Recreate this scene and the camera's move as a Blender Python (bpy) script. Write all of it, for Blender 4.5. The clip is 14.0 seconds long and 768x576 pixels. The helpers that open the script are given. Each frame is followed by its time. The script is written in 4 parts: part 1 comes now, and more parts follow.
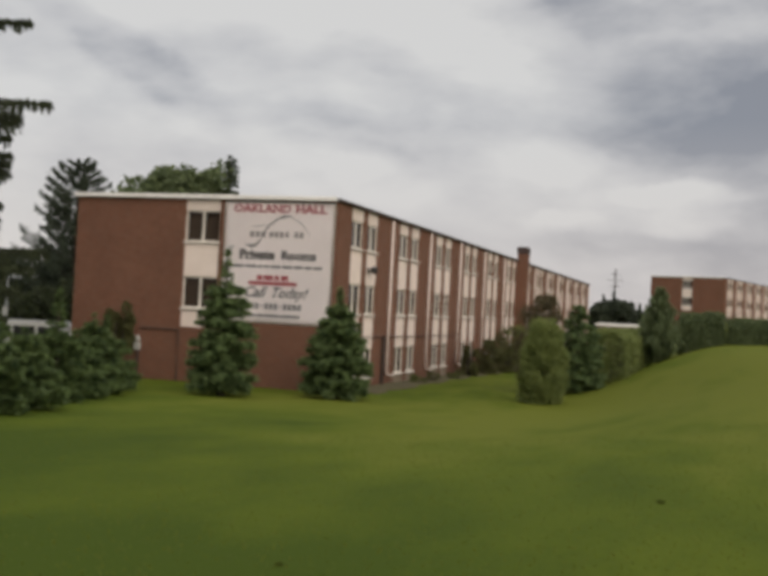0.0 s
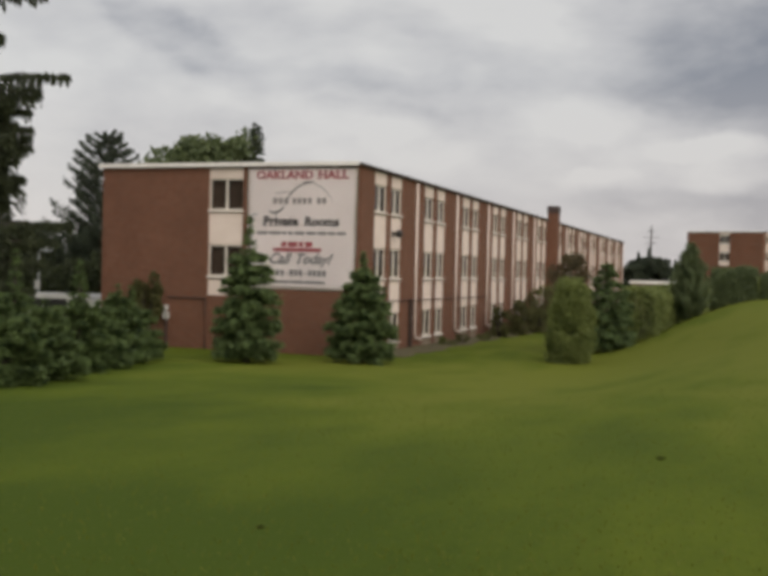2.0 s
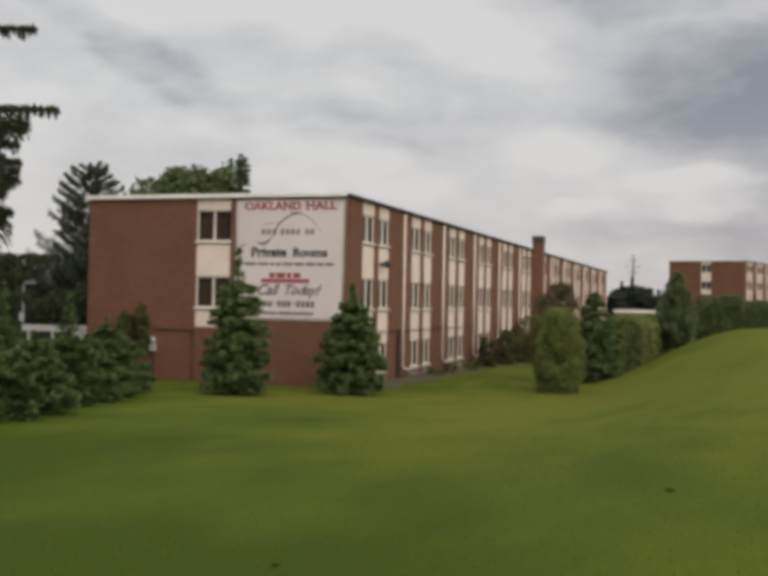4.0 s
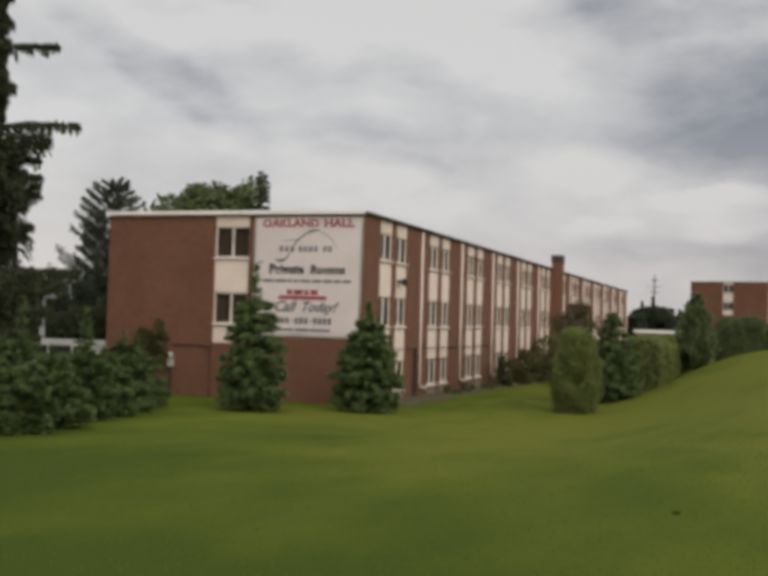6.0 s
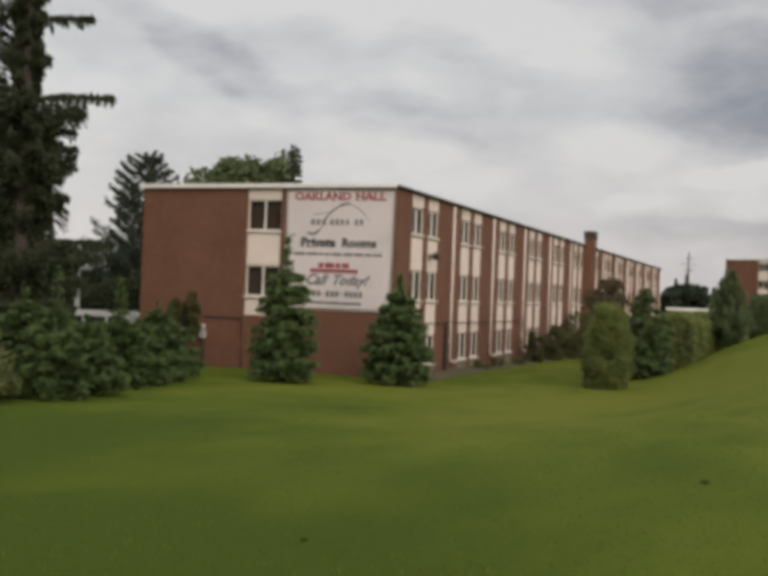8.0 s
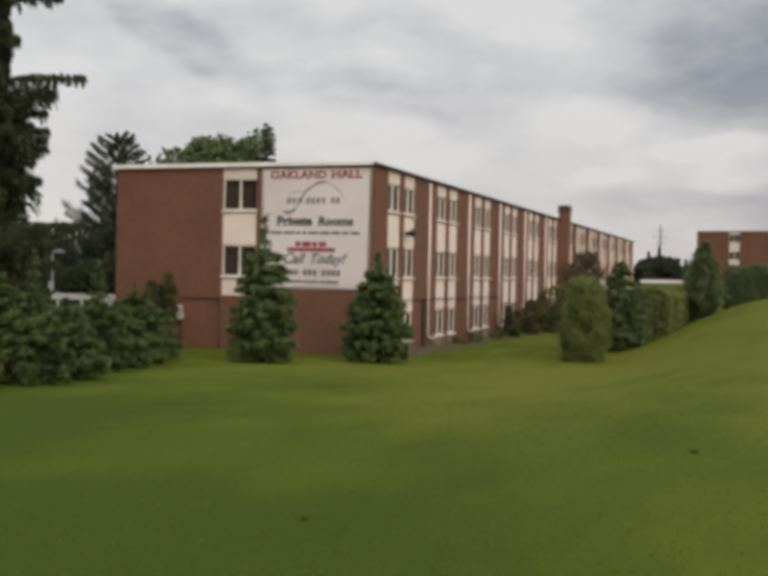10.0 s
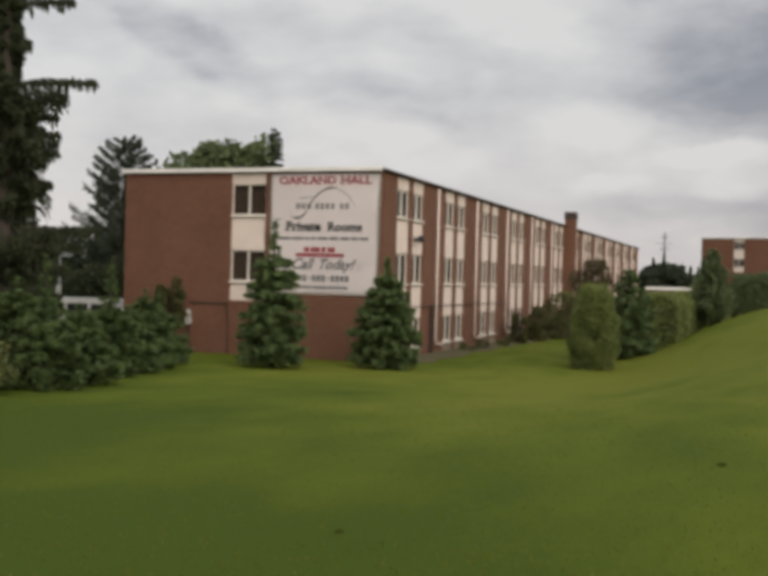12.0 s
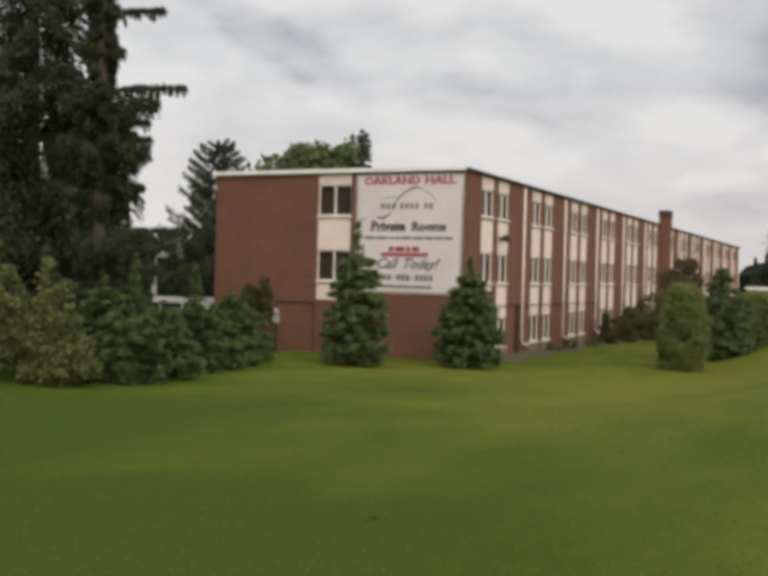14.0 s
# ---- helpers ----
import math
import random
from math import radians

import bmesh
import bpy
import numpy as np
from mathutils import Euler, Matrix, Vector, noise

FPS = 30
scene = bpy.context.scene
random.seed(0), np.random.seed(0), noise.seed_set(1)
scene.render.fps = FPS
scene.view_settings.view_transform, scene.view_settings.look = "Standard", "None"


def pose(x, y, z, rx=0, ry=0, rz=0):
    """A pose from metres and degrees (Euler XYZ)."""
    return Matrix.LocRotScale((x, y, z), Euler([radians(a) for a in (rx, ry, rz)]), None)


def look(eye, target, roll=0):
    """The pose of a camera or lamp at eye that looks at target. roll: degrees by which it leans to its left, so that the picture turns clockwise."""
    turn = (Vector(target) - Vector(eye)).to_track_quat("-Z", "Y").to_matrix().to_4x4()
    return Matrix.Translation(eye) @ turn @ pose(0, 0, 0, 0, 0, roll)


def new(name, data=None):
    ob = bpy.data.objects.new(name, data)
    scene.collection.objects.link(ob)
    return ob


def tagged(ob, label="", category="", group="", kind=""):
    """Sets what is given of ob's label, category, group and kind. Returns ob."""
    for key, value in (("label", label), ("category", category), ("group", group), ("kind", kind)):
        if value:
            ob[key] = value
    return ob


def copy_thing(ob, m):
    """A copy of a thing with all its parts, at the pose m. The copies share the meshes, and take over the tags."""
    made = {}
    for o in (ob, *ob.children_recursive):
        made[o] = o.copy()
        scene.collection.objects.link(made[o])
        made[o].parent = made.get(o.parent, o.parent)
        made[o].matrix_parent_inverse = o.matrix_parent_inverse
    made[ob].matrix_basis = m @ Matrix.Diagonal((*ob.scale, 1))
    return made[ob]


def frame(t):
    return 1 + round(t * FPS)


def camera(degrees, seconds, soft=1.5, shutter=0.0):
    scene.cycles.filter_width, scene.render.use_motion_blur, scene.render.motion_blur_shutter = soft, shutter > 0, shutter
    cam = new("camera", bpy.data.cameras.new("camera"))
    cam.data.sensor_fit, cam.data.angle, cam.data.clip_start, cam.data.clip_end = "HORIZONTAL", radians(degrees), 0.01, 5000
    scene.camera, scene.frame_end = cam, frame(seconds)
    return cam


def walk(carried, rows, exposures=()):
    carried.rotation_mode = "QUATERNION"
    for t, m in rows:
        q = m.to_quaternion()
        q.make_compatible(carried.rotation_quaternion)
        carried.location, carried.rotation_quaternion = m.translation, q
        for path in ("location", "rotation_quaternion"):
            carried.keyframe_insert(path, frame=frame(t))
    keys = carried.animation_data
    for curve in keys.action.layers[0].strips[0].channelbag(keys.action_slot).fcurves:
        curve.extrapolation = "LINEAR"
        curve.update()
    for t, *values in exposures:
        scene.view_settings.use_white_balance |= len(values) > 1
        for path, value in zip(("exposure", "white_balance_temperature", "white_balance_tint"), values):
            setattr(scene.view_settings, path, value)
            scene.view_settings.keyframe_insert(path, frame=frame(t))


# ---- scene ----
cam = camera(44.0, 14.0, soft=4.8, shutter=0.4)
ROWS = [
    (0.0, 13.910, -34.645, 3.391, 1.183, 2.960, 18.811),
    (0.5, 14.097, -34.526, 3.377, 0.308, 2.961, 17.305),
    (1.0, 14.019, -34.433, 3.433, -0.701, 2.622, 17.287),
    (1.5, 14.117, -34.507, 3.401, -1.015, 1.949, 18.980),
    (2.0, 14.305, -34.427, 3.382, -1.054, 1.412, 20.900),
    (2.5, 14.232, -34.503, 3.380, -0.800, 1.289, 21.010),
    (3.0, 14.107, -34.473, 3.406, -0.070, 1.064, 20.166),
    (3.2, 14.033, -34.416, 3.406, 0.374, 1.072, 19.883),
    (5.5, 14.188, -34.535, 3.362, 1.214, 1.032, 20.114),
    (6.0, 14.206, -34.447, 3.407, 1.811, 1.716, 21.148),
    (6.5, 14.208, -34.428, 3.360, 2.219, 2.181, 21.708),
    (7.0, 14.112, -34.525, 3.339, 1.679, 2.426, 21.740),
    (7.5, 14.188, -34.572, 3.328, 0.784, 2.363, 22.236),
    (8.0, 14.235, -34.498, 3.318, 0.298, 2.240, 22.977),
    (10.5, 13.956, -34.534, 3.305, -1.056, 0.901, 20.926),
    (11.0, 13.797, -34.496, 3.261, -0.859, 0.830, 20.681),
    (11.5, 13.703, -34.609, 3.304, -0.835, 1.005, 20.668),
    (12.0, 13.837, -34.587, 3.356, -0.722, 1.537, 21.521),
    (12.5, 14.049, -34.544, 3.317, -0.582, 1.970, 23.070),
    (13.0, 14.215, -34.526, 3.296, -0.716, 2.246, 24.818),
    (13.5, 14.255, -34.587, 3.352, -0.922, 2.011, 26.376),
    (14.0, 14.305, -34.547, 3.310, -0.822, 1.471, 27.256),
]
walk(cam, [(t, pose(x, y, z, 90 + pitch, 0, yaw) @ pose(0, 0, 0, 0, 0, roll)) for t, x, y, z, pitch, roll, yaw in ROWS],
     exposures=[(0.0, -0.12), (0.5, -0.2), (3.0, -0.08), (6.5, -0.14), (8.0, -0.09), (11.0, 0.0), (12.0, -0.04), (13.0, -0.04), (14.0, 0.1)])

# ---- sky and sun: a bright overcast day ----
SUN_EL, SUN_AZ = radians(28), radians(130)

CLOUDS = [
    (-0.339, 0.128, 0.062, 0.032, -8, 0.10), (-0.148, 0.162, 0.042, 0.024, 5, 0.07), (-0.04, 0.128, 0.070, 0.012, 0, 0.15),
    (-0.141, 0.099, 0.042, 0.013, 0, 0.11), (-0.030, 0.101, 0.052, 0.018, 5, 0.11), (-0.490, 0.270, 0.110, 0.060, 0, 0.045),
    (-0.252, 0.262, 0.085, 0.040, -14, 0.06), (-0.640, 0.150, 0.080, 0.035, 0, 0.05), (-0.517, 0.172, 0.055, 0.013, 0, 0.05),
    (-0.780, 0.230, 0.060, 0.040, -20, 0.04), (-0.324, 0.217, 0.075, 0.036, -12, 0.085),
    (-0.605, 0.240, 0.130, 0.024, -28, -0.125), (-0.385, 0.197, 0.190, 0.014, -2, -0.06), (-0.390, 0.170, 0.080, 0.009, -3, -0.045),
    (-0.205, 0.120, 0.075, 0.021, 4, -0.05), (-0.070, 0.076, 0.110, 0.011, 0, -0.04), (-0.005, 0.215, 0.100, 0.075, 20, -0.04),
    (-0.85, 0.29, 0.08, 0.03, -20, -0.05), (-0.12, 0.30, 0.07, 0.03, -20, -0.04)]


def make_world():
    w = bpy.data.worlds.new("overcast_sky")
    scene.world = w
    w.use_nodes = True
    nt = w.node_tree
    n, l = nt.nodes, nt.links
    n.clear()
    out = n.new("ShaderNodeOutputWorld")
    sky = n.new("ShaderNodeTexSky")
    sky.sky_type, sky.sun_disc = "NISHITA", False
    sky.sun_elevation, sky.sun_rotation = SUN_EL, SUN_AZ
    tc = n.new("ShaderNodeTexCoord")
    sep = n.new("ShaderNodeSeparateXYZ")
    l.new(tc.outputs["Generated"], sep.inputs[0])
    com = n.new("ShaderNodeVectorMath"); com.operation = "MULTIPLY"
    com.inputs[1].default_value = (1.0, 1.0, 2.4)
    l.new(tc.outputs["Generated"], com.inputs[0])
    big = n.new("ShaderNodeTexNoise")
    big.inputs["Scale"].default_value, big.inputs["Detail"].default_value = 3.7, 8.0
    big.inputs["Roughness"].default_value, big.inputs["Distortion"].default_value = 0.52, 0.15
    shift = n.new("ShaderNodeVectorMath"); shift.operation = "ADD"
    shift.inputs[1].default_value = (1.2, 7.7, 0.4)
    l.new(com.outputs[0], shift.inputs[0])
    l.new(shift.outputs[0], big.inputs["Vector"])
    ramp = n.new("ShaderNodeValToRGB")
    e = ramp.color_ramp.elements
    e[0].position, e[0].color = 0.31, (0.285, 0.297, 0.335, 1)
    e[1].position, e[1].color = 0.63, (0.74, 0.73, 0.715, 1)
    mid = e.new(0.49); mid.color = (0.595, 0.59, 0.597, 1)
    wide = n.new("ShaderNodeTexNoise")
    wide.inputs["Scale"].default_value, wide.inputs["Detail"].default_value = 1.0, 2.0
    l.new(shift.outputs[0], wide.inputs["Vector"])
    both = n.new("ShaderNodeMath"); both.operation = "MULTIPLY_ADD"
    l.new(wide.outputs["Fac"], both.inputs[0]); both.inputs[1].default_value = 0.4
    less = n.new("ShaderNodeMath"); less.operation = "SUBTRACT"; less.inputs[1].default_value = 0.2
    l.new(big.outputs["Fac"], less.inputs[0]); l.new(less.outputs[0], both.inputs[2])
    # the cloud thickens towards one side of the sky
    lean = n.new("ShaderNodeVectorMath"); lean.operation = "DOT_PRODUCT"
    lean.inputs[1].default_value = (-0.14, 0.0, -0.14)
    l.new(tc.outputs["Generated"], lean.inputs[0])
    thick = n.new("ShaderNodeMath"); thick.operation = "ADD"
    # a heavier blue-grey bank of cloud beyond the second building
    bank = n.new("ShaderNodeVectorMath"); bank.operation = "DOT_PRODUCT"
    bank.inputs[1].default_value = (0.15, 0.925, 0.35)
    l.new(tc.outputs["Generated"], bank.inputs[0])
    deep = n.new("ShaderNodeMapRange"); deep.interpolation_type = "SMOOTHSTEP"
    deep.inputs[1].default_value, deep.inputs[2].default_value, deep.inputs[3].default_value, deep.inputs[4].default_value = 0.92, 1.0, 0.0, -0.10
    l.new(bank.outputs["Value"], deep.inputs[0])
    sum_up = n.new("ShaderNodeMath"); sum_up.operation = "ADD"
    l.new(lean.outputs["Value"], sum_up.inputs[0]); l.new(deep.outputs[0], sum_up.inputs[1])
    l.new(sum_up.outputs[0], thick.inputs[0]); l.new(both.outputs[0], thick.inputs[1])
    # single clouds: bearing and height of the middle, half length, half depth, tilt, thinner (+) or thicker (-)
    flat = n.new("ShaderNodeMath"); flat.operation = "ARCTAN2"
    l.new(sep.outputs[0], flat.inputs[0]); l.new(sep.outputs[1], flat.inputs[1])
    rise = n.new("ShaderNodeMath"); rise.operation = "ARCSINE"
    l.new(sep.outputs[2], rise.inputs[0])
    chart = n.new("ShaderNodeCombineXYZ")
    l.new(flat.outputs[0], chart.inputs[0]); l.new(rise.outputs[0], chart.inputs[1])
    curl = n.new("ShaderNodeTexNoise")
    curl.inputs["Scale"].default_value, curl.inputs["Detail"].default_value = 17.0, 5.0
    l.new(chart.outputs[0], curl.inputs["Vector"])
    wave = n.new("ShaderNodeVectorMath"); wave.operation = "MULTIPLY_ADD"
    wave.inputs[1].default_value, wave.inputs[2].default_value = (0.056, 0.034, 0.0), (-0.028, -0.017, 0.0)
    l.new(curl.outputs["Color"], wave.inputs[0])
    drift = n.new("ShaderNodeVectorMath"); drift.operation = "ADD"
    l.new(chart.outputs[0], drift.inputs[0]); l.new(wave.outputs[0], drift.inputs[1])
    level = thick
    for az, el, half_l, half_d, tilt, amount in CLOUDS:
        go = n.new("ShaderNodeMapping"); go.vector_type = "TEXTURE"
        go.inputs["Location"].default_value = (az, el, 0)
        go.inputs["Rotation"].default_value = (0, 0, radians(tilt))
        go.inputs["Scale"].default_value = (half_l, half_d, 1)
        l.new(drift.outputs[0], go.inputs["Vector"])
        far = n.new("ShaderNodeVectorMath"); far.operation = "LENGTH"
        l.new(go.outputs[0], far.inputs[0])
        fade = n.new("ShaderNodeMapRange"); fade.interpolation_type = "SMOOTHSTEP"
        fade.inputs[1].default_value, fade.inputs[2].default_value, fade.inputs[3].default_value, fade.inputs[4].default_value = 0.45, 1.35, amount, 0.0
        l.new(far.outputs["Value"], fade.inputs[0])
        more = n.new("ShaderNodeMath"); more.operation = "ADD"
        l.new(level.outputs[0], more.inputs[0]); l.new(fade.outputs[0], more.inputs[1])
        level = more
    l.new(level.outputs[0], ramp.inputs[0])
    mix = n.new("ShaderNodeMix"); mix.data_type = "RGBA"
    mix.inputs[0].default_value = 0.93
    dim = n.new("ShaderNodeMix"); dim.data_type = "RGBA"; dim.blend_type = "MULTIPLY"
    dim.inputs[0].default_value = 1.0
    dim.inputs[7].default_value = (0.1, 0.1, 0.1, 1)
    l.new(sky.outputs[0], dim.inputs[6])
    l.new(dim.outputs[2], mix.inputs[6]); l.new(ramp.outputs[0], mix.inputs[7])
    # an overcast sky is brighter overhead than near the horizon
    zen = n.new("ShaderNodeMapRange")
    zen.inputs[1].default_value, zen.inputs[2].default_value, zen.inputs[3].default_value, zen.inputs[4].default_value = 0.40, 0.9, 1.0, 2.6
    l.new(sep.outputs[2], zen.inputs[0])
    # warm brightening of the haze low over the horizon
    low = n.new("ShaderNodeMapRange")
    low.inputs[1].default_value, low.inputs[2].default_value, low.inputs[3].default_value, low.inputs[4].default_value = 0.02, 0.20, 1.0, 0.0
    l.new(sep.outputs[2], low.inputs[0])
    warm = n.new("ShaderNodeMix"); warm.data_type = "RGBA"
    warm.inputs[7].default_value = (0.70, 0.64, 0.62, 1)
    soft = n.new("ShaderNodeMath"); soft.operation = "MULTIPLY"; soft.inputs[1].default_value = 0.55
    l.new(low.outputs[0], soft.inputs[0]); l.new(soft.outputs[0], warm.inputs[0])
    l.new(mix.outputs[2], warm.inputs[6])
    bg = n.new("ShaderNodeBackground")
    l.new(zen.outputs[0], bg.inputs[1])
    l.new(warm.outputs[2], bg.inputs[0]); l.new(bg.outputs[0], out.inputs[0])


make_world()
sun_data = bpy.data.lights.new("sun", "SUN")
sun_data.energy, sun_data.angle, sun_data.color = 2.75, radians(60), (1.0, 0.90, 0.79)
sun = new("sun", sun_data)
sun.matrix_world = look((0, 0, 60), (-40 * math.sin(SUN_AZ) * 1.0, -40 * math.cos(SUN_AZ), 60 - 40 * math.tan(SUN_EL)))


# ---- materials ----
def material(name, rough=0.7, metal=0.0):
    m = bpy.data.materials.new(name)
    m.use_nodes = True
    b = m.node_tree.nodes["Principled BSDF"]
    b.inputs["Roughness"].default_value, b.inputs["Metallic"].default_value = rough, metal
    return m, m.node_tree.nodes, m.node_tree.links, b


def noisy(name, a, b_col, scale, rough=0.7, bump=0.0, fine=None, metal=0.0, spec=0.4):
    """Two tones mixed by a wide and a fine noise, with fine relief."""
    m, n, l, b = material(name, rough, metal)
    tc = n.new("ShaderNodeTexCoord")
    n1 = n.new("ShaderNodeTexNoise"); n1.inputs["Scale"].default_value = scale; n1.inputs["Detail"].default_value = 6
    n2 = n.new("ShaderNodeTexNoise"); n2.inputs["Scale"].default_value = fine or scale * 14; n2.inputs["Detail"].default_value = 3
    l.new(tc.outputs["Object"], n1.inputs["Vector"]); l.new(tc.outputs["Object"], n2.inputs["Vector"])
    s = n.new("ShaderNodeMath"); s.operation = "MULTIPLY_ADD"
    l.new(n2.outputs["Fac"], s.inputs[0]); s.inputs[1].default_value = 0.5
    l.new(n1.outputs["Fac"], s.inputs[2])
    r = n.new("ShaderNodeValToRGB")
    r.color_ramp.elements[0].position, r.color_ramp.elements[0].color = 0.5, (*a, 1)
    r.color_ramp.elements[1].position, r.color_ramp.elements[1].color = 1.0, (*b_col, 1)
    l.new(s.outputs[0], r.inputs[0]); l.new(r.outputs[0], b.inputs["Base Color"])
    b.inputs["Specular IOR Level"].default_value = spec
    if bump:
        bp = n.new("ShaderNodeBump"); bp.inputs["Strength"].default_value = bump; bp.inputs["Distance"].default_value = 0.02
        l.new(n2.outputs["Fac"], bp.inputs["Height"]); l.new(bp.outputs[0], b.inputs["Normal"])
    return m


def brick_material():
    m, n, l, b = material("red_brick", 0.85)
    uv = n.new("ShaderNodeUVMap")
    br = n.new("ShaderNodeTexBrick")
    br.inputs["Scale"].default_value = 1.0
    br.inputs["Brick Width"].default_value, br.inputs["Row Height"].default_value = 0.215, 0.075
    br.inputs["Mortar Size"].default_value = 0.008
    br.inputs["Color1"].default_value = (0.160, 0.068, 0.040, 1)
    br.inputs["Color2"].default_value = (0.122, 0.049, 0.028, 1)
    br.inputs["Mortar"].default_value = (0.165, 0.118, 0.088, 1)
    l.new(uv.outputs[0], br.inputs["Vector"])
    ns = n.new("ShaderNodeTexNoise"); ns.inputs["Scale"].default_value = 0.55; ns.inputs["Detail"].default_value = 5
    l.new(uv.outputs[0], ns.inputs["Vector"])
    r = n.new("ShaderNodeValToRGB")
    r.color_ramp.elements[0].position, r.color_ramp.elements[0].color = 0.3, (0.88, 0.87, 0.86, 1)
    r.color_ramp.elements[1].position, r.color_ramp.elements[1].color = 0.72, (1.08, 1.07, 1.06, 1)
    l.new(ns.outputs["Fac"], r.inputs[0])
    mx = n.new("ShaderNodeMix"); mx.data_type = "RGBA"; mx.blend_type = "MULTIPLY"; mx.inputs[0].default_value = 1
    l.new(br.outputs[0], mx.inputs[6]); l.new(r.outputs[0], mx.inputs[7])
    l.new(mx.outputs[2], b.inputs["Base Color"])
    bp = n.new("ShaderNodeBump"); bp.inputs["Strength"].default_value = 0.4; bp.inputs["Distance"].default_value = 0.01
    bp.invert = True
    l.new(br.outputs["Fac"], bp.inputs["Height"]); l.new(bp.outputs[0], b.inputs["Normal"])
    b.inputs["Specular IOR Level"].default_value = 0.2
    return m


def glass_material():
    m = bpy.data.materials.new("window_glass")
    m.use_nodes = True
    n, l = m.node_tree.nodes, m.node_tree.links
    n.clear()
    out = n.new("ShaderNodeOutputMaterial")
    tr = n.new("ShaderNodeBsdfTransparent"); tr.inputs[0].default_value = (0.72, 0.75, 0.74, 1)
    gl = n.new("ShaderNodeBsdfGlossy"); gl.inputs["Roughness"].default_value = 0.03
    fr = n.new("ShaderNodeFresnel"); fr.inputs[0].default_value = 1.5
    mx = n.new("ShaderNodeMixShader")
    l.new(fr.outputs[0], mx.inputs[0]); l.new(tr.outputs[0], mx.inputs[1]); l.new(gl.outputs[0], mx.inputs[2])
    l.new(mx.outputs[0], out.inputs[0])
    return m


def foliage(name, dark, light, rough=0.6, patch=1.6, gain=1.0, single=0.55):
    """Needles or leaves: tone by leaf, by tree, and a wide patchiness."""
    m, n, l, b = material(name, rough)
    g = n.new("ShaderNodeNewGeometry")
    tc = n.new("ShaderNodeTexCoord")
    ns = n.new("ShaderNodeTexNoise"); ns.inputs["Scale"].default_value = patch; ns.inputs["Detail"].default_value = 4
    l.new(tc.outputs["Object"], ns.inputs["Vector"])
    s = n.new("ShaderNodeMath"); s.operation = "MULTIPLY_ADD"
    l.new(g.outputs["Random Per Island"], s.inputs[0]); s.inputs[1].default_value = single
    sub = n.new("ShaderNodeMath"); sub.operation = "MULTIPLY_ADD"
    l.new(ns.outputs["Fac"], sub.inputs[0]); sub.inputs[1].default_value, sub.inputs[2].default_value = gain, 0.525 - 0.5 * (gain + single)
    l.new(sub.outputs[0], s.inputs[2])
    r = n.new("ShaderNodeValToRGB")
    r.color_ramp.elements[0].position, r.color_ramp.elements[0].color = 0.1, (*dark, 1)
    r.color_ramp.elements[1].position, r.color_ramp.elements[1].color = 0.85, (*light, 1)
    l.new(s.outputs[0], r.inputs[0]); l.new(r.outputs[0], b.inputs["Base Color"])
    b.inputs["Specular IOR Level"].default_value = 0.25
    # light passes through the blades
    thru = n.new("ShaderNodeBsdfTranslucent")
    l.new(r.outputs[0], thru.inputs[0])
    mx = n.new("ShaderNodeMixShader"); mx.inputs[0].default_value = 0.35
    l.new(b.outputs[0], mx.inputs[1]); l.new(thru.outputs[0], mx.inputs[2])
    l.new(mx.outputs[0], n["Material Output"].inputs[0])
    return m


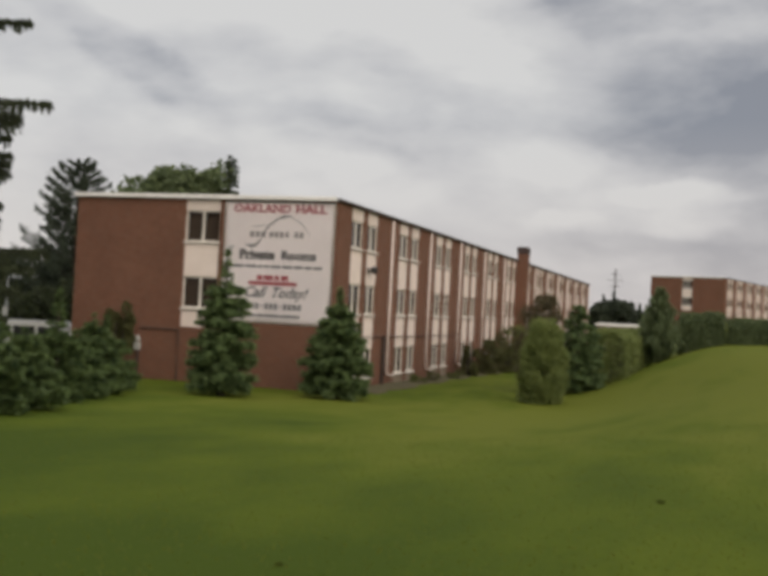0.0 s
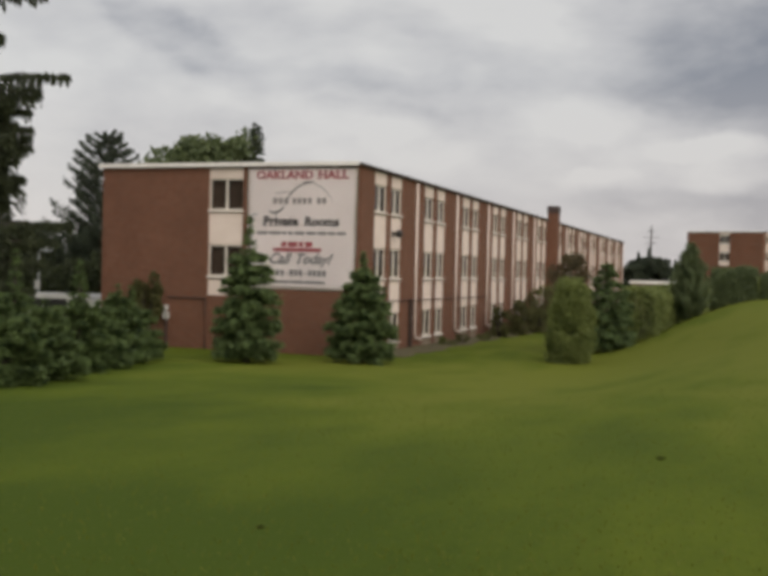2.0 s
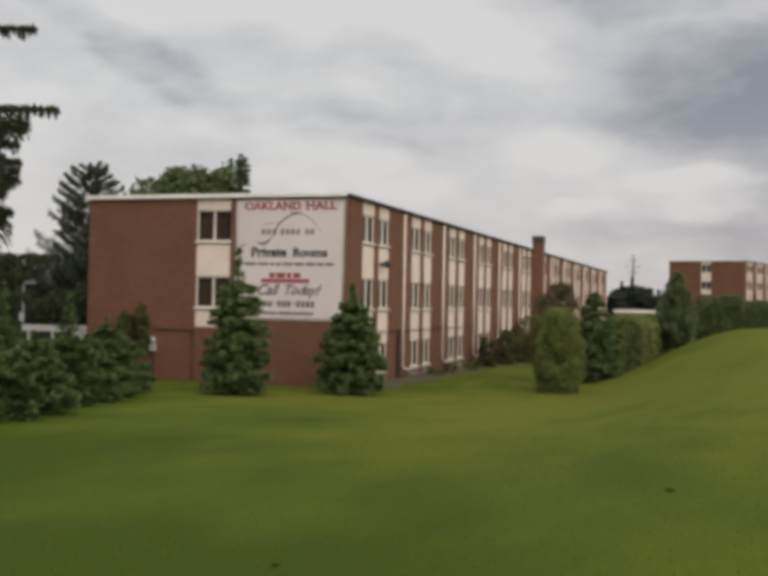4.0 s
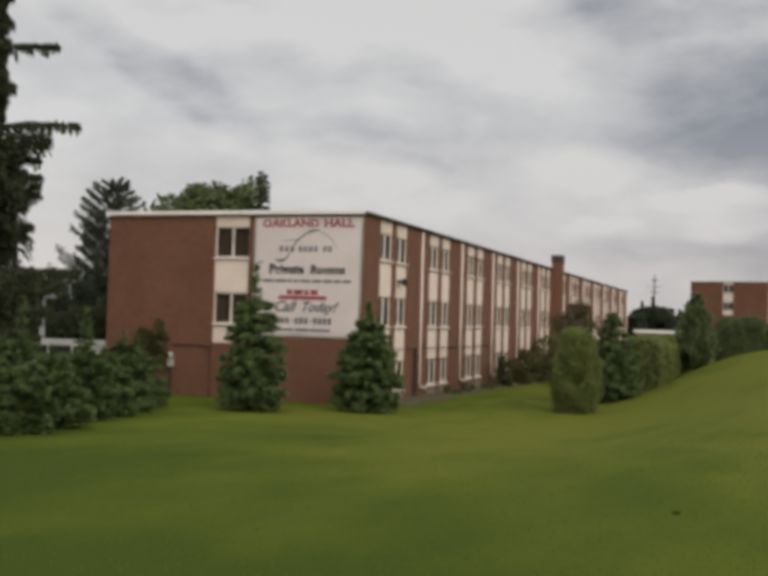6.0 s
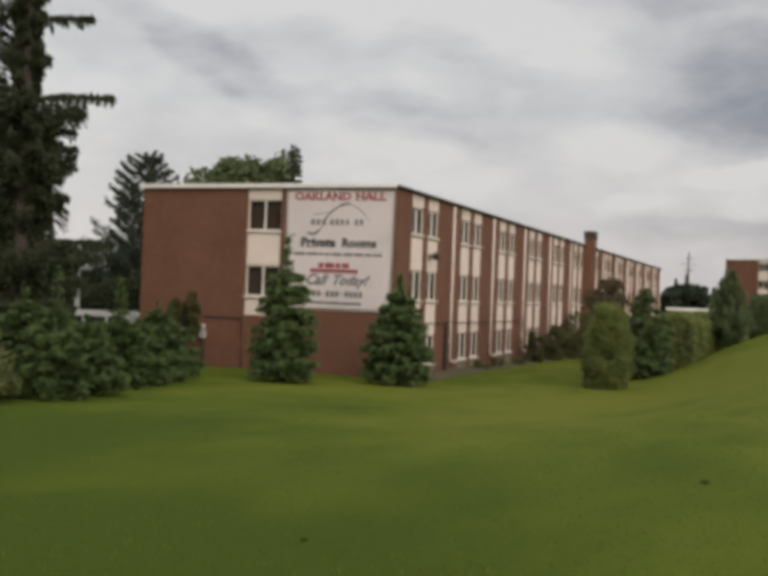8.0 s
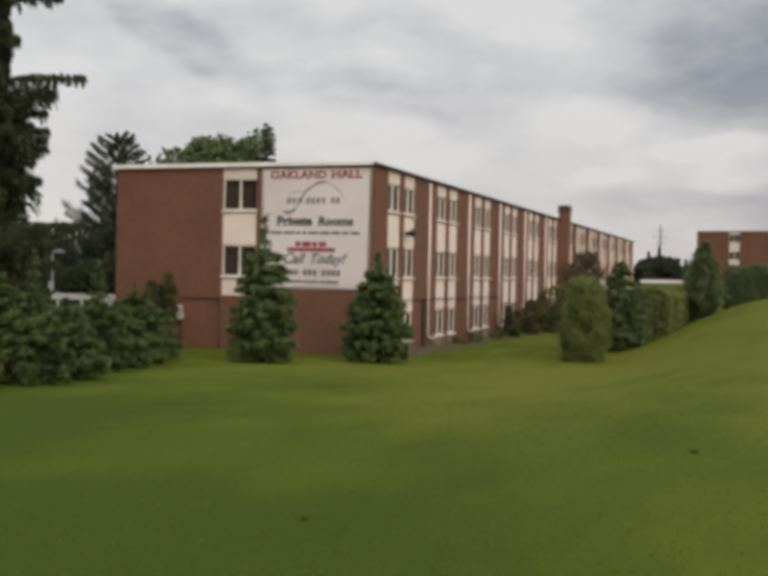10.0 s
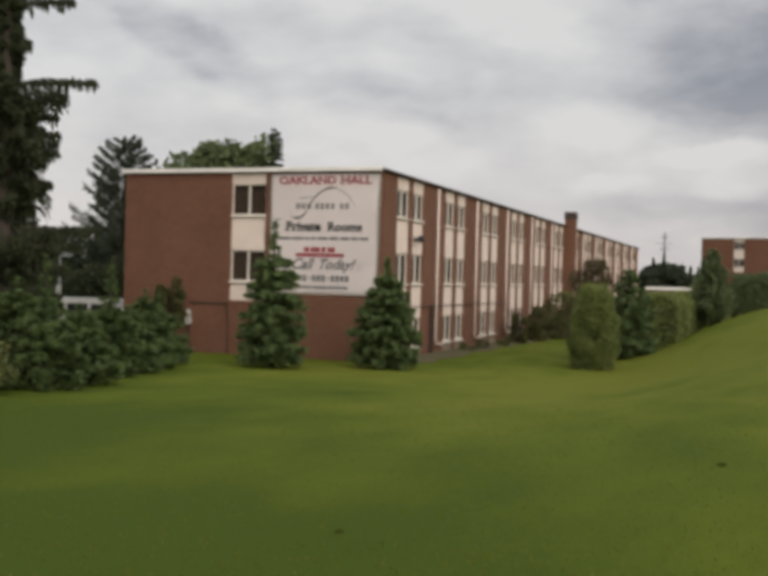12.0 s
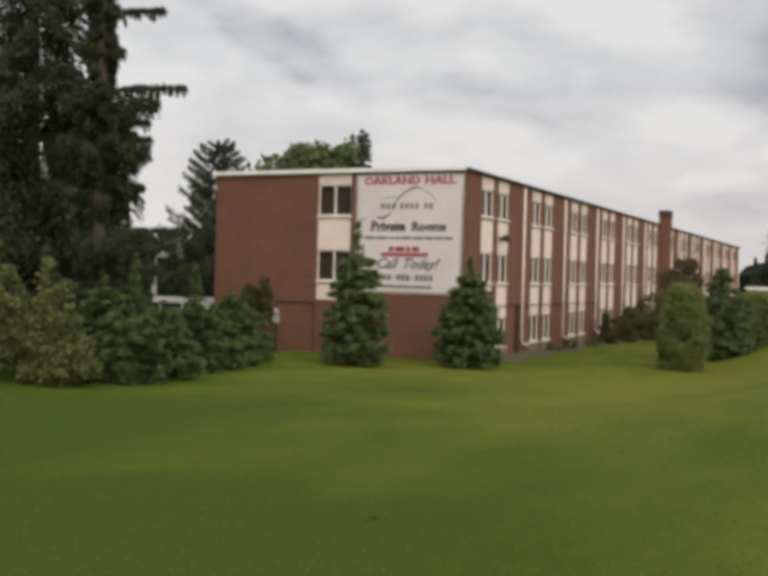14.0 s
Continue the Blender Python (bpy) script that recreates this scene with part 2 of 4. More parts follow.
def lawn_material():
    m, n, l, b = material("mown_grass", 0.9)
    tc = n.new("ShaderNodeTexCoord")
    def nz(scale, detail, rough=0.55):
        x = n.new("ShaderNodeTexNoise")
        x.inputs["Scale"].default_value, x.inputs["Detail"].default_value, x.inputs["Roughness"].default_value = scale, detail, rough
        l.new(grain.outputs[0], x.inputs["Vector"])
        return x
    # growth runs in drifts down the slope
    grain = n.new("ShaderNodeVectorMath"); grain.operation = "MULTIPLY"
    grain.inputs[1].default_value = (1.0, 0.4, 1.0)
    l.new(tc.outputs["Object"], grain.inputs[0])
    wide, patch, blade = nz(0.16, 3), nz(0.9, 5), nz(14, 4, 0.7)
    a = n.new("ShaderNodeMath"); a.operation = "MULTIPLY_ADD"
    l.new(patch.outputs["Fac"], a.inputs[0]); a.inputs[1].default_value = 0.46; l.new(wide.outputs["Fac"], a.inputs[2])
    a2 = n.new("ShaderNodeMath"); a2.operation = "MULTIPLY_ADD"
    l.new(blade.outputs["Fac"], a2.inputs[0]); a2.inputs[1].default_value = 0.22; l.new(a.outputs[0], a2.inputs[2])
    r = n.new("ShaderNodeValToRGB")
    e = r.color_ramp.elements
    e[0].position, e[0].color = 0.66, (0.050, 0.074, 0.009, 1)
    e[1].position, e[1].color = 1.0, (0.116, 0.130, 0.018, 1)
    mid = e.new(0.86); mid.color = (0.084, 0.108, 0.011, 1)
    sc = n.new("ShaderNodeMath"); sc.operation = "MULTIPLY"; sc.inputs[1].default_value = 0.925
    l.new(a2.outputs[0], sc.inputs[0])
    # turf tone by place: darker at low x, lighter with rising y in two steps
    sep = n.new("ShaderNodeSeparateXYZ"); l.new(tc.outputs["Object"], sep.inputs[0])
    tone_x = n.new("ShaderNodeMapRange")
    tone_x.inputs[1].default_value, tone_x.inputs[2].default_value, tone_x.inputs[3].default_value, tone_x.inputs[4].default_value = 2.0, 15.0, -0.19, -0.05
    l.new(sep.outputs[0], tone_x.inputs[0])
    tone_near = n.new("ShaderNodeMapRange")
    tone_near.inputs[1].default_value, tone_near.inputs[2].default_value, tone_near.inputs[3].default_value, tone_near.inputs[4].default_value = -30.5, -21.0, -0.09, 0.03
    l.new(sep.outputs[1], tone_near.inputs[0])
    # second step along y, lighter towards the building
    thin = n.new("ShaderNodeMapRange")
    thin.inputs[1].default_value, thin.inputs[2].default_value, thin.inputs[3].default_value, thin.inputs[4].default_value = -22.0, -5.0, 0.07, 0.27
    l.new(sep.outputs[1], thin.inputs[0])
    tone_y = n.new("ShaderNodeMath"); tone_y.operation = "ADD"
    l.new(tone_near.outputs[0], tone_y.inputs[0]); l.new(thin.outputs[0], tone_y.inputs[1])
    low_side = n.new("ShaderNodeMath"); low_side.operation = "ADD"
    l.new(tone_x.outputs[0], low_side.inputs[0]); l.new(tone_y.outputs[0], low_side.inputs[1])
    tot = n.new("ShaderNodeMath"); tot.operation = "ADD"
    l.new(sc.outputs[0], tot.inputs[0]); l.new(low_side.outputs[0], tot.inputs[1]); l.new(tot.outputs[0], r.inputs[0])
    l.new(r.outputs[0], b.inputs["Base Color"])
    b.inputs["Specular IOR Level"].default_value = 0.05
    bp = n.new("ShaderNodeBump"); bp.inputs["Strength"].default_value = 0.5; bp.inputs["Distance"].default_value = 0.04
    l.new(blade.outputs["Fac"], bp.inputs["Height"]); l.new(bp.outputs[0], b.inputs["Normal"])
    return m


BRICK = brick_material()
GLASS = glass_material()
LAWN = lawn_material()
PANEL = noisy("cream_panel", (0.61, 0.51, 0.445), (0.74, 0.635, 0.565), 0.9, 0.6, 0.05)
FRAME = noisy("white_window_frame", (0.52, 0.47, 0.41), (0.68, 0.63, 0.56), 2.0, 0.5)
FASCIA = noisy("white_fascia", (0.62, 0.58, 0.54), (0.80, 0.77, 0.73), 0.8, 0.5)
ROOF = noisy("roof_gravel", (0.13, 0.12, 0.115), (0.22, 0.21, 0.20), 1.2, 0.95, 0.3)
CONCRETE = noisy("weathered_concrete", (0.15, 0.115, 0.08), (0.26, 0.205, 0.15), 1.2, 0.9, 0.2)
# room surfaces near-black brown: the dimness of the rooms is put into the colour
DIM_PLASTER = noisy("dim_room_plaster", (0.10, 0.066, 0.05), (0.15, 0.10, 0.08), 0.7, 0.9)
PALE = noisy("pale_print", (0.42, 0.40, 0.39), (0.56, 0.54, 0.53), 4.0, 0.5)
PANE_BACKING = noisy("brown_pane_backing", (0.10, 0.065, 0.05), (0.16, 0.105, 0.08), 3.0, 0.9)
CURTAIN = noisy("pale_curtain", (0.42, 0.38, 0.33), (0.62, 0.57, 0.50), 3.0, 0.9, 0.2)
BROWN = noisy("brown_painted_metal", (0.030, 0.019, 0.015), (0.055, 0.032, 0.025), 3.0, 0.6)
DARK = noisy("dark_metal", (0.015, 0.015, 0.015), (0.04, 0.038, 0.036), 6.0, 0.5, metal=0.4)
GALV = noisy("galvanised_steel", (0.30, 0.31, 0.32), (0.42, 0.43, 0.44), 2.0, 0.5, metal=0.6)
METER = noisy("grey_white_enamel", (0.34, 0.33, 0.31), (0.48, 0.47, 0.44), 5.0, 0.4)
VINYL = noisy("banner_vinyl", (0.90, 0.835, 0.815), (0.96, 0.90, 0.88), 0.8, 0.45)
RED = noisy("red_print", (0.25, 0.05, 0.06), (0.36, 0.09, 0.10), 4.0, 0.5)
INK = noisy("black_print", (0.035, 0.032, 0.032), (0.075, 0.07, 0.07), 4.0, 0.5)
FADED = noisy("faded_print", (0.20, 0.18, 0.175), (0.32, 0.29, 0.28), 4.0, 0.5)
GREY = noisy("grey_print", (0.12, 0.115, 0.115), (0.21, 0.20, 0.20), 4.0, 0.5)
BARK = noisy("bark", (0.026, 0.021, 0.017), (0.066, 0.053, 0.042), 5.0, 0.95, 0.6)
SOIL = noisy("bed_soil", (0.055, 0.046, 0.019), (0.100, 0.084, 0.036), 2.0, 0.95, 0.5)
PIPE = noisy("dark_brown_enamel", (0.024, 0.014, 0.010), (0.040, 0.024, 0.017), 3.0, 0.6)
CARPAINT = noisy("white_car_paint", (0.47, 0.46, 0.43), (0.58, 0.57, 0.54), 0.6, 0.25)
RUBBER = noisy("black_rubber", (0.012, 0.012, 0.012), (0.03, 0.03, 0.03), 4.0, 0.85)
# random needle tone, with shaded gaps and lit sprays coloured in by strong patches
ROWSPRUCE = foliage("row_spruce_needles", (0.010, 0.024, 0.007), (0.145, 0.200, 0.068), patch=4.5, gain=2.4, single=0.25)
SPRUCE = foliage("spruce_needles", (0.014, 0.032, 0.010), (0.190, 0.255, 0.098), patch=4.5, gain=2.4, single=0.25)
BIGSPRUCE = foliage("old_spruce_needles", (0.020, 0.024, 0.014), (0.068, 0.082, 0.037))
# distance haze is mixed into this colour, paler and greyer than near needles
HAZYSPRUCE = foliage("hazy_spruce_needles", (0.032, 0.042, 0.030), (0.085, 0.103, 0.064))
CEDAR = foliage("cedar_sprays", (0.098, 0.126, 0.038), (0.235, 0.270, 0.085))
# trees beyond the roof: lightened and greyed, haze put into the leaf colour
HAZYLEAF = foliage("hazy_broad_leaves", (0.064, 0.086, 0.040), (0.160, 0.195, 0.085))
WILD = foliage("wild_leaves", (0.048, 0.060, 0.018), (0.175, 0.190, 0.062))
SCRUB = foliage("brown_scrub_leaves", (0.055, 0.056, 0.022), (0.140, 0.140, 0.056))
LIME = foliage("light_hedge_leaves", (0.112, 0.145, 0.042), (0.215, 0.250, 0.082))
PLUM = foliage("plum_leaves", (0.055, 0.046, 0.024), (0.135, 0.110, 0.058))
HEDGE = foliage("hedge_needles", (0.092, 0.122, 0.060), (0.215, 0.260, 0.122))
YEW = foliage("dark_hedge_needles", (0.062, 0.086, 0.040), (0.150, 0.185, 0.078))
GRASS = foliage("grass_blades", (0.090, 0.112, 0.012), (0.130, 0.142, 0.018))
WEED = foliage("coarse_grass", (0.058, 0.078, 0.014), (0.105, 0.125, 0.024))


# ---- mesh helpers ----
def part(name, me, mat, parent=None, m=None, label=""):
    """Links a mesh as one object, under its thing or part."""
    if isinstance(me, bmesh.types.BMesh):
        d = bpy.data.meshes.new(name)
        me.to_mesh(d)
        me.free()
        me = d
    if not me.materials:
        me.materials.append(mat)
    ob = new(name, me)
    if parent is not None:
        ob.parent = parent
    if m is not None:
        ob.matrix_basis = m
    if label:
        ob["label"] = label
    return ob


def smooth(me):
    me.polygons.foreach_set("use_smooth", [True] * len(me.polygons))
    return me


def add_box(bm, x0, x1, y0, y1, z0, z1):
    v = [bm.verts.new((x, y, z)) for z in (z0, z1) for y in (y0, y1) for x in (x0, x1)]
    for f in ((0, 2, 3, 1), (4, 5, 7, 6), (0, 1, 5, 4), (2, 6, 7, 3), (0, 4, 6, 2), (1, 3, 7, 5)):
        bm.faces.new([v[i] for i in f])


def uv_walls(bm):
    """Brick courses: u along the wall, v up, in metres."""
    lay = bm.loops.layers.uv.new("UVMap")
    bm.normal_update()
    for f in bm.faces:
        for lo in f.loops:
            c = lo.vert.co
            if abs(f.normal.z) > 0.7:
                lo[lay].uv = (c.x, c.y)
            else:
                lo[lay].uv = ((c.x if abs(f.normal.y) > abs(f.normal.x) else c.y), c.z)


BOXES = {}


def box_mesh(name, w, d, h, bev=0.0, brick=False):
    """A box on its base, x 0 to w, y 0 (outer face) back to d, z 0 to h; alike ones share a mesh."""
    key = (name, round(w, 3), round(d, 3), round(h, 3))
    if key not in BOXES:
        bm = bmesh.new()
        add_box(bm, 0, w, 0, d, 0, h)
        if bev:
            bmesh.ops.bevel(bm, geom=bm.edges[:], offset=bev, segments=1, affect="EDGES")
        if brick:
            uv_walls(bm)
        me = bpy.data.meshes.new(name)
        bm.to_mesh(me)
        bm.free()
        BOXES[key] = me
    return BOXES[key]


def tube(bm, pts, r, sides=8):
    """A pipe through the points."""
    rings = []
    for i, p in enumerate(pts):
        p = Vector([float(c) for c in p])
        a = Vector([float(c) for c in pts[max(i - 1, 0)]]); b = Vector([float(c) for c in pts[min(i + 1, len(pts) - 1)]])
        d = (b - a).normalized()
        u = d.orthogonal().normalized() if abs(d.z) > 0.95 else Vector((0, 0, 1)).cross(d).normalized()
        v = d.cross(u)
        rr = float(r[i]) if isinstance(r, (list, tuple)) else r
        rings.append([bm.verts.new(p + rr * (math.cos(2 * math.pi * k / sides) * u + math.sin(2 * math.pi * k / sides) * v)) for k in range(sides)])
    for a, b in zip(rings, rings[1:]):
        for k in range(sides):
            bm.faces.new((a[k], a[(k + 1) % sides], b[(k + 1) % sides], b[k]))
    bm.faces.new(rings[0][::-1])
    bm.faces.new(rings[-1])


def mesh_np(name, verts, faces):
    me = bpy.data.meshes.new(name)
    me.from_pydata([tuple(v) for v in verts], [], [tuple(f) for f in faces])
    return me


# ---- ground: one sheet to the horizon, a bank beside the building ----
def ease(t):
    t = np.clip(t, 0.0, 1.0)
    return t * t * (3 - 2 * t)


def ground_z(x, y):
    x, y = np.asarray(x, float), np.asarray(y, float)
    low = 1.65 - 1.75 * ease((y + 36) / 40) - 0.5 * ease((y - 2) / 40)
    high = 1.70 + 0.65 * ease((y + 16) / 26)
    toe = 8.2 - 2.2 * ease((y + 5) / 20)
    u = (x - toe) / 9.2
    z = low + (high - low) * (0.8 * ease(u * 1.13 - 0.13) + 0.2 * ease(u))
    z = z + 0.38 * ease((x - 12.0) / 11) * ease((y + 12) / 18)
    z = z + 1.2 * ease((y - 60) / 60) * ease((x + 20) / 20)
    roll = 0.007 * np.sin(x * 0.9 + 0.4 * y) + 0.005 * np.sin(y * 1.1 - 0.3 * x)
    return z + roll * ease((np.hypot(x - 14, y + 34) - 3) / 8)


def build_ground():
    def axis(lo, hi, dense0, dense1, step):
        a = list(np.arange(dense0, dense1 + 1e-6, step))
        s, p = step, dense0
        left = []
        while p > lo:
            s *= 1.35; p -= s; left.append(p)
        s, p = step, dense1
        right = []
        while p < hi:
            s *= 1.35; p += s; right.append(p)
        return np.array(left[::-1] + a + right)
    xs, ys = axis(-2200, 2200, -20, 24, 0.5), axis(-2200, 2200, -36, 30, 0.5)
    X, Y = np.meshgrid(xs, ys)
    Z = ground_z(X, Y)
    nx, ny = len(xs), len(ys)
    verts = np.stack([X.ravel(), Y.ravel(), Z.ravel()], 1)
    i = np.arange(nx - 1)[None] + nx * np.arange(ny - 1)[:, None]
    i = i.ravel()
    faces = np.stack([i, i + 1, i + 1 + nx, i + nx], 1)
    me = smooth(mesh_np("ground", verts, faces.tolist()))
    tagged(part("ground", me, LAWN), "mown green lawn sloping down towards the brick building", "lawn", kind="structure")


build_ground()


# ---- the brick residence ----
ROWS_Z = [(7.45, 6.95, 5.80), (5.68, 4.32, 3.05), (2.93, 1.57, 0.30)]  # panel top, window top, window sill, storey by storey
SKEW = 0.0524
BASE_Z, ROOF_Z, HALL_W, HALL_L = -1.2, 7.53, 11.61, 85.0


def wall_frame(origin, along, inward):
    a, b = Vector(along).normalized(), Vector(inward).normalized()
    m = Matrix.Identity(4)
    m.col[0][:3], m.col[1][:3], m.col[2][:3], m.col[3][:3] = a, b, (0, 0, 1), origin
    return m


def window_meshes(w, h):
    key = ("win", round(w, 2), round(h, 2))
    if key not in BOXES:
        bm = bmesh.new()
        t = 0.06
        add_box(bm, 0, w, 0, 0.09, 0, t); add_box(bm, 0, w, 0, 0.09, h - t, h)
        add_box(bm, 0, t, 0.002, 0.088, t, h - t); add_box(bm, w - t, w, 0.002, 0.088, t, h - t)
        add_box(bm, w / 2 - 0.04, w / 2 + 0.04, -0.006, 0.08, t, h - t)
        fr = bpy.data.meshes.new("window_frame"); bm.to_mesh(fr); bm.free()
        bm = bmesh.new()
        pw = w / 2 - t - 0.05
        add_box(bm, 0, pw, 0, 0.008, 0, h - 2 * t)
        pa = bpy.data.meshes.new("pane"); bm.to_mesh(pa); bm.free()
        bm = bmesh.new()
        n = 14
        cw = pw * 0.8
        vs = [[bm.verts.new((cw * i / n, 0.03 * math.sin(i * 1.9), z)) for z in (0, h - 2 * t)] for i in range(n + 1)]
        for a, b in zip(vs, vs[1:]):
            bm.faces.new((a[0], b[0], b[1], a[1]))
        bmesh.ops.solidify(bm, geom=bm.faces[:], thickness=0.006)
        cu = bpy.data.meshes.new("curtain"); bm.to_mesh(cu); bm.free()
        BOXES[key] = (fr, pa, cu)
    return BOXES[key]


def window(parent, W, s, z, w, h, rnd, drapes=True):
    fr, pa, cu = window_meshes(w, h)
    ob = part("window", fr, FRAME, parent, W @ pose(s, 0.1, z))
    for off in (0.07, w / 2 + 0.05):
        p = part("pane", pa, GLASS, ob, pose(off, 0.04, 0.07))
        p.visible_shadow = False
    # brown sheets added behind the front panes to lift the black of the room
    if not drapes:
        for off in (0.075, w / 2 + 0.055):
            part("pane_backing", box_mesh("pane_backing", w / 2 - 0.13, 0.01, h - 0.14), PANE_BACKING, ob, pose(off, 0.2, 0.07), "added brown sheet behind the pane")
    if drapes and rnd.random() < (0.8 if z > 5 else 0.2):
        part("curtain", cu, CURTAIN, ob, pose(0.09 if rnd.random() < 0.35 else w / 2 + 0.07, 0.16, 0.07), "pale hanging curtain")
    part("sill", box_mesh("sill", w + 0.08, 0.17, 0.075, 0.01), FRAME, ob, pose(-0.04, -0.13, -0.075))
    return ob


def column(parent, W, s0, s1, rows, rnd, drapes=True):
    """One upright strip of cream panels and windows between brick piers."""
    w = s1 - s0
    for top, wt, sill in rows:
        part("panel", box_mesh("panel", w, 0.14, top - wt, 0.008), PANEL, parent, W @ pose(s0, 0.06, wt))
        window(parent, W, s0, sill, w, wt - sill, rnd, drapes)
        part("sill_joint", box_mesh("sill_joint", w, 0.1, 0.12), BROWN, parent, W @ pose(s0, 0.13, sill - 0.12))


def build_hall():
    rnd = random.Random(4)
    hall = tagged(new("residence_hall"), "long three-storey red-brown brick residence with cream window panels", "building")
    nrm = math.hypot(1, SKEW)
    F = wall_frame((-HALL_W, -HALL_W * SKEW, 0), (1, SKEW, 0), (-SKEW, 1, 0))
    S = wall_frame((0, 0, 0), (0, 1, 0), (-1, 0, 0))
    fw = HALL_W * nrm

    def pier(W, s0, s1, z0=BASE_Z, z1=7.46, d=0.32):
        part("brick_pier", box_mesh("brick_pier", s1 - s0, d, z1 - z0, 0, True), BRICK, hall, W @ pose(s0, 0, z0))
    # front
    c0, c1 = 5.07, 6.64
    pier(F, 0, c0); pier(F, c1, fw)
    pier(F, c0, c1, BASE_Z, 2.19)
    column(hall, F, c0, c1, [(7.42, 7.0, 5.70), (5.60, 4.28, 2.98)], rnd, False)
    part("panel", box_mesh("panel", c1 - c0, 0.14, 0.67, 0.008), PANEL, hall, F @ pose(c0, 0.06, 2.19))
    # side: window strips in pairs
    starts = [1.75 + 6.43 * k for k in range(6)] + [40.3 + 6.43 * k for k in range(7)]
    edges = [0.34]
    for a in starts:
        edges += [a, a + 1.5, a + 1.93, a + 3.35]
    edges.append(HALL_L)
    for i in range(0, len(edges), 2):
        pier(S, edges[i], edges[i + 1])
    for i in range(1, len(edges) - 1, 2):
        column(hall, S, edges[i], edges[i + 1], ROWS_Z, rnd)
        part("plinth", box_mesh("plinth", edges[i + 1] - edges[i], 0.3, 0.18 - BASE_Z), CONCRETE, hall, S @ pose(edges[i], 0.02, BASE_Z))
    # white downpipes with a kicked-out foot
    bm = bmesh.new()
    tube(bm, [(0, -0.07, 7.4), (0, -0.07, 0.42), (0.05, -0.10, 0.32), (0.55, -0.22, 0.24)], 0.062, 8)
    for z in (1.2, 3.4, 5.6):
        add_box(bm, -0.11, 0.11, -0.03, 0.0, z, z + 0.05)
    pipe = bpy.data.meshes.new("downpipe"); bm.to_mesh(pipe); bm.free()
    smooth(pipe)
    for a in starts:
        part("downpipe", pipe, PANEL, hall, S @ pose(a + 5.15, 0, 0), "white downpipe")
    # brown corner pipe and the low conduit
    bm = bmesh.new()
    tube(bm, [(0, -0.09, 2.1), (0, -0.09, -0.45)], 0.10, 8)
    part("standpipe", bm, PIPE, hall, S @ pose(6.25, 0, 0), "dark brown standpipe")
    bm = bmesh.new()
    tube(bm, [(0, -0.05, 2.1), (19, -0.05, 2.0)], 0.022, 6)
    part("conduit", bm, BROWN, hall, S @ pose(1.0, 0, 0))
    bm = bmesh.new()
    tube(bm, [(0, -0.05, 2.06), (1.75, -0.05, 2.06), (1.75, -0.05, -0.2)], 0.035, 6)
    part("conduit", bm, BROWN, hall, F @ pose(3.3, 0, 0))
    # other walls, roof, floors
    part("brick_wall", box_mesh("brick_wall", HALL_L + 0.2, 0.3, 7.46 - BASE_Z, 0, True), BRICK, hall, wall_frame((-HALL_W, HALL_L, 0), (0, -1, 0), (1, 0, 0)) @ pose(0, 0, BASE_Z))
    part("brick_wall", box_mesh("brick_wall", HALL_W - 0.34, 0.3, 7.46 - BASE_Z, 0, True), BRICK, hall, wall_frame((-0.33, HALL_L - 0.01, 0), (-1, 0, 0), (0, -1, 0)) @ pose(0, 0, BASE_Z))
    bm = bmesh.new()
    o = 0.1
    ring = [(-HALL_W - o, -HALL_W * SKEW - o), (o, -o), (o, HALL_L + o), (-HALL_W - o, HALL_L + o)]
    lo = [bm.verts.new((x, y, 7.47)) for x, y in ring]; hi = [bm.verts.new((x, y, 7.57)) for x, y in ring]
    bm.faces.new(lo[::-1]); bm.faces.new(hi)
    for i in range(4):
        bm.faces.new((lo[i], lo[(i + 1) % 4], hi[(i + 1) % 4], hi[i]))
    part("roof", bm, ROOF, hall)
    part("fascia", box_mesh("fascia", fw + 0.14, 0.06, 0.17, 0.01), FASCIA, hall, F @ pose(-0.12, -0.17, 7.46), "white roof fascia")
    part("fascia", box_mesh("fascia", HALL_L + 0.2, 0.05, 0.1, 0.01), BROWN, hall, S @ pose(-0.1, -0.155, 7.475), "brown roof edge")
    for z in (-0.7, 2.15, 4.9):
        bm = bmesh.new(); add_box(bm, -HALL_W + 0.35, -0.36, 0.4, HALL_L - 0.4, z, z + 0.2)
        part("floor_slab", bm, DIM_PLASTER, hall)
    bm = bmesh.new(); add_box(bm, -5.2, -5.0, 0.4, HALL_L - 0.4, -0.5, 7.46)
    part("inner_wall", bm, DIM_PLASTER, hall)
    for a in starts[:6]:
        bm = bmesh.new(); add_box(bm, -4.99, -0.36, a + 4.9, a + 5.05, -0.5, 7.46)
        part("inner_wall", bm, DIM_PLASTER, hall)
    # chimney against the side wall
    bm = bmesh.new()
    add_box(bm, 0.003, 0.76, 37.5, 38.5, BASE_Z, 8.05)
    uv_walls(bm)
    ch = part("chimney", bm, BRICK, hall)
    bm = bmesh.new(); add_box(bm, -0.04, 0.80, 37.45, 38.55, 8.05, 8.58)
    bmesh.ops.bevel(bm, geom=bm.edges[:], offset=0.03, segments=1, affect="EDGES")
    part("chimney_cap", bm, BROWN, ch, None, "dark brown chimney cap")
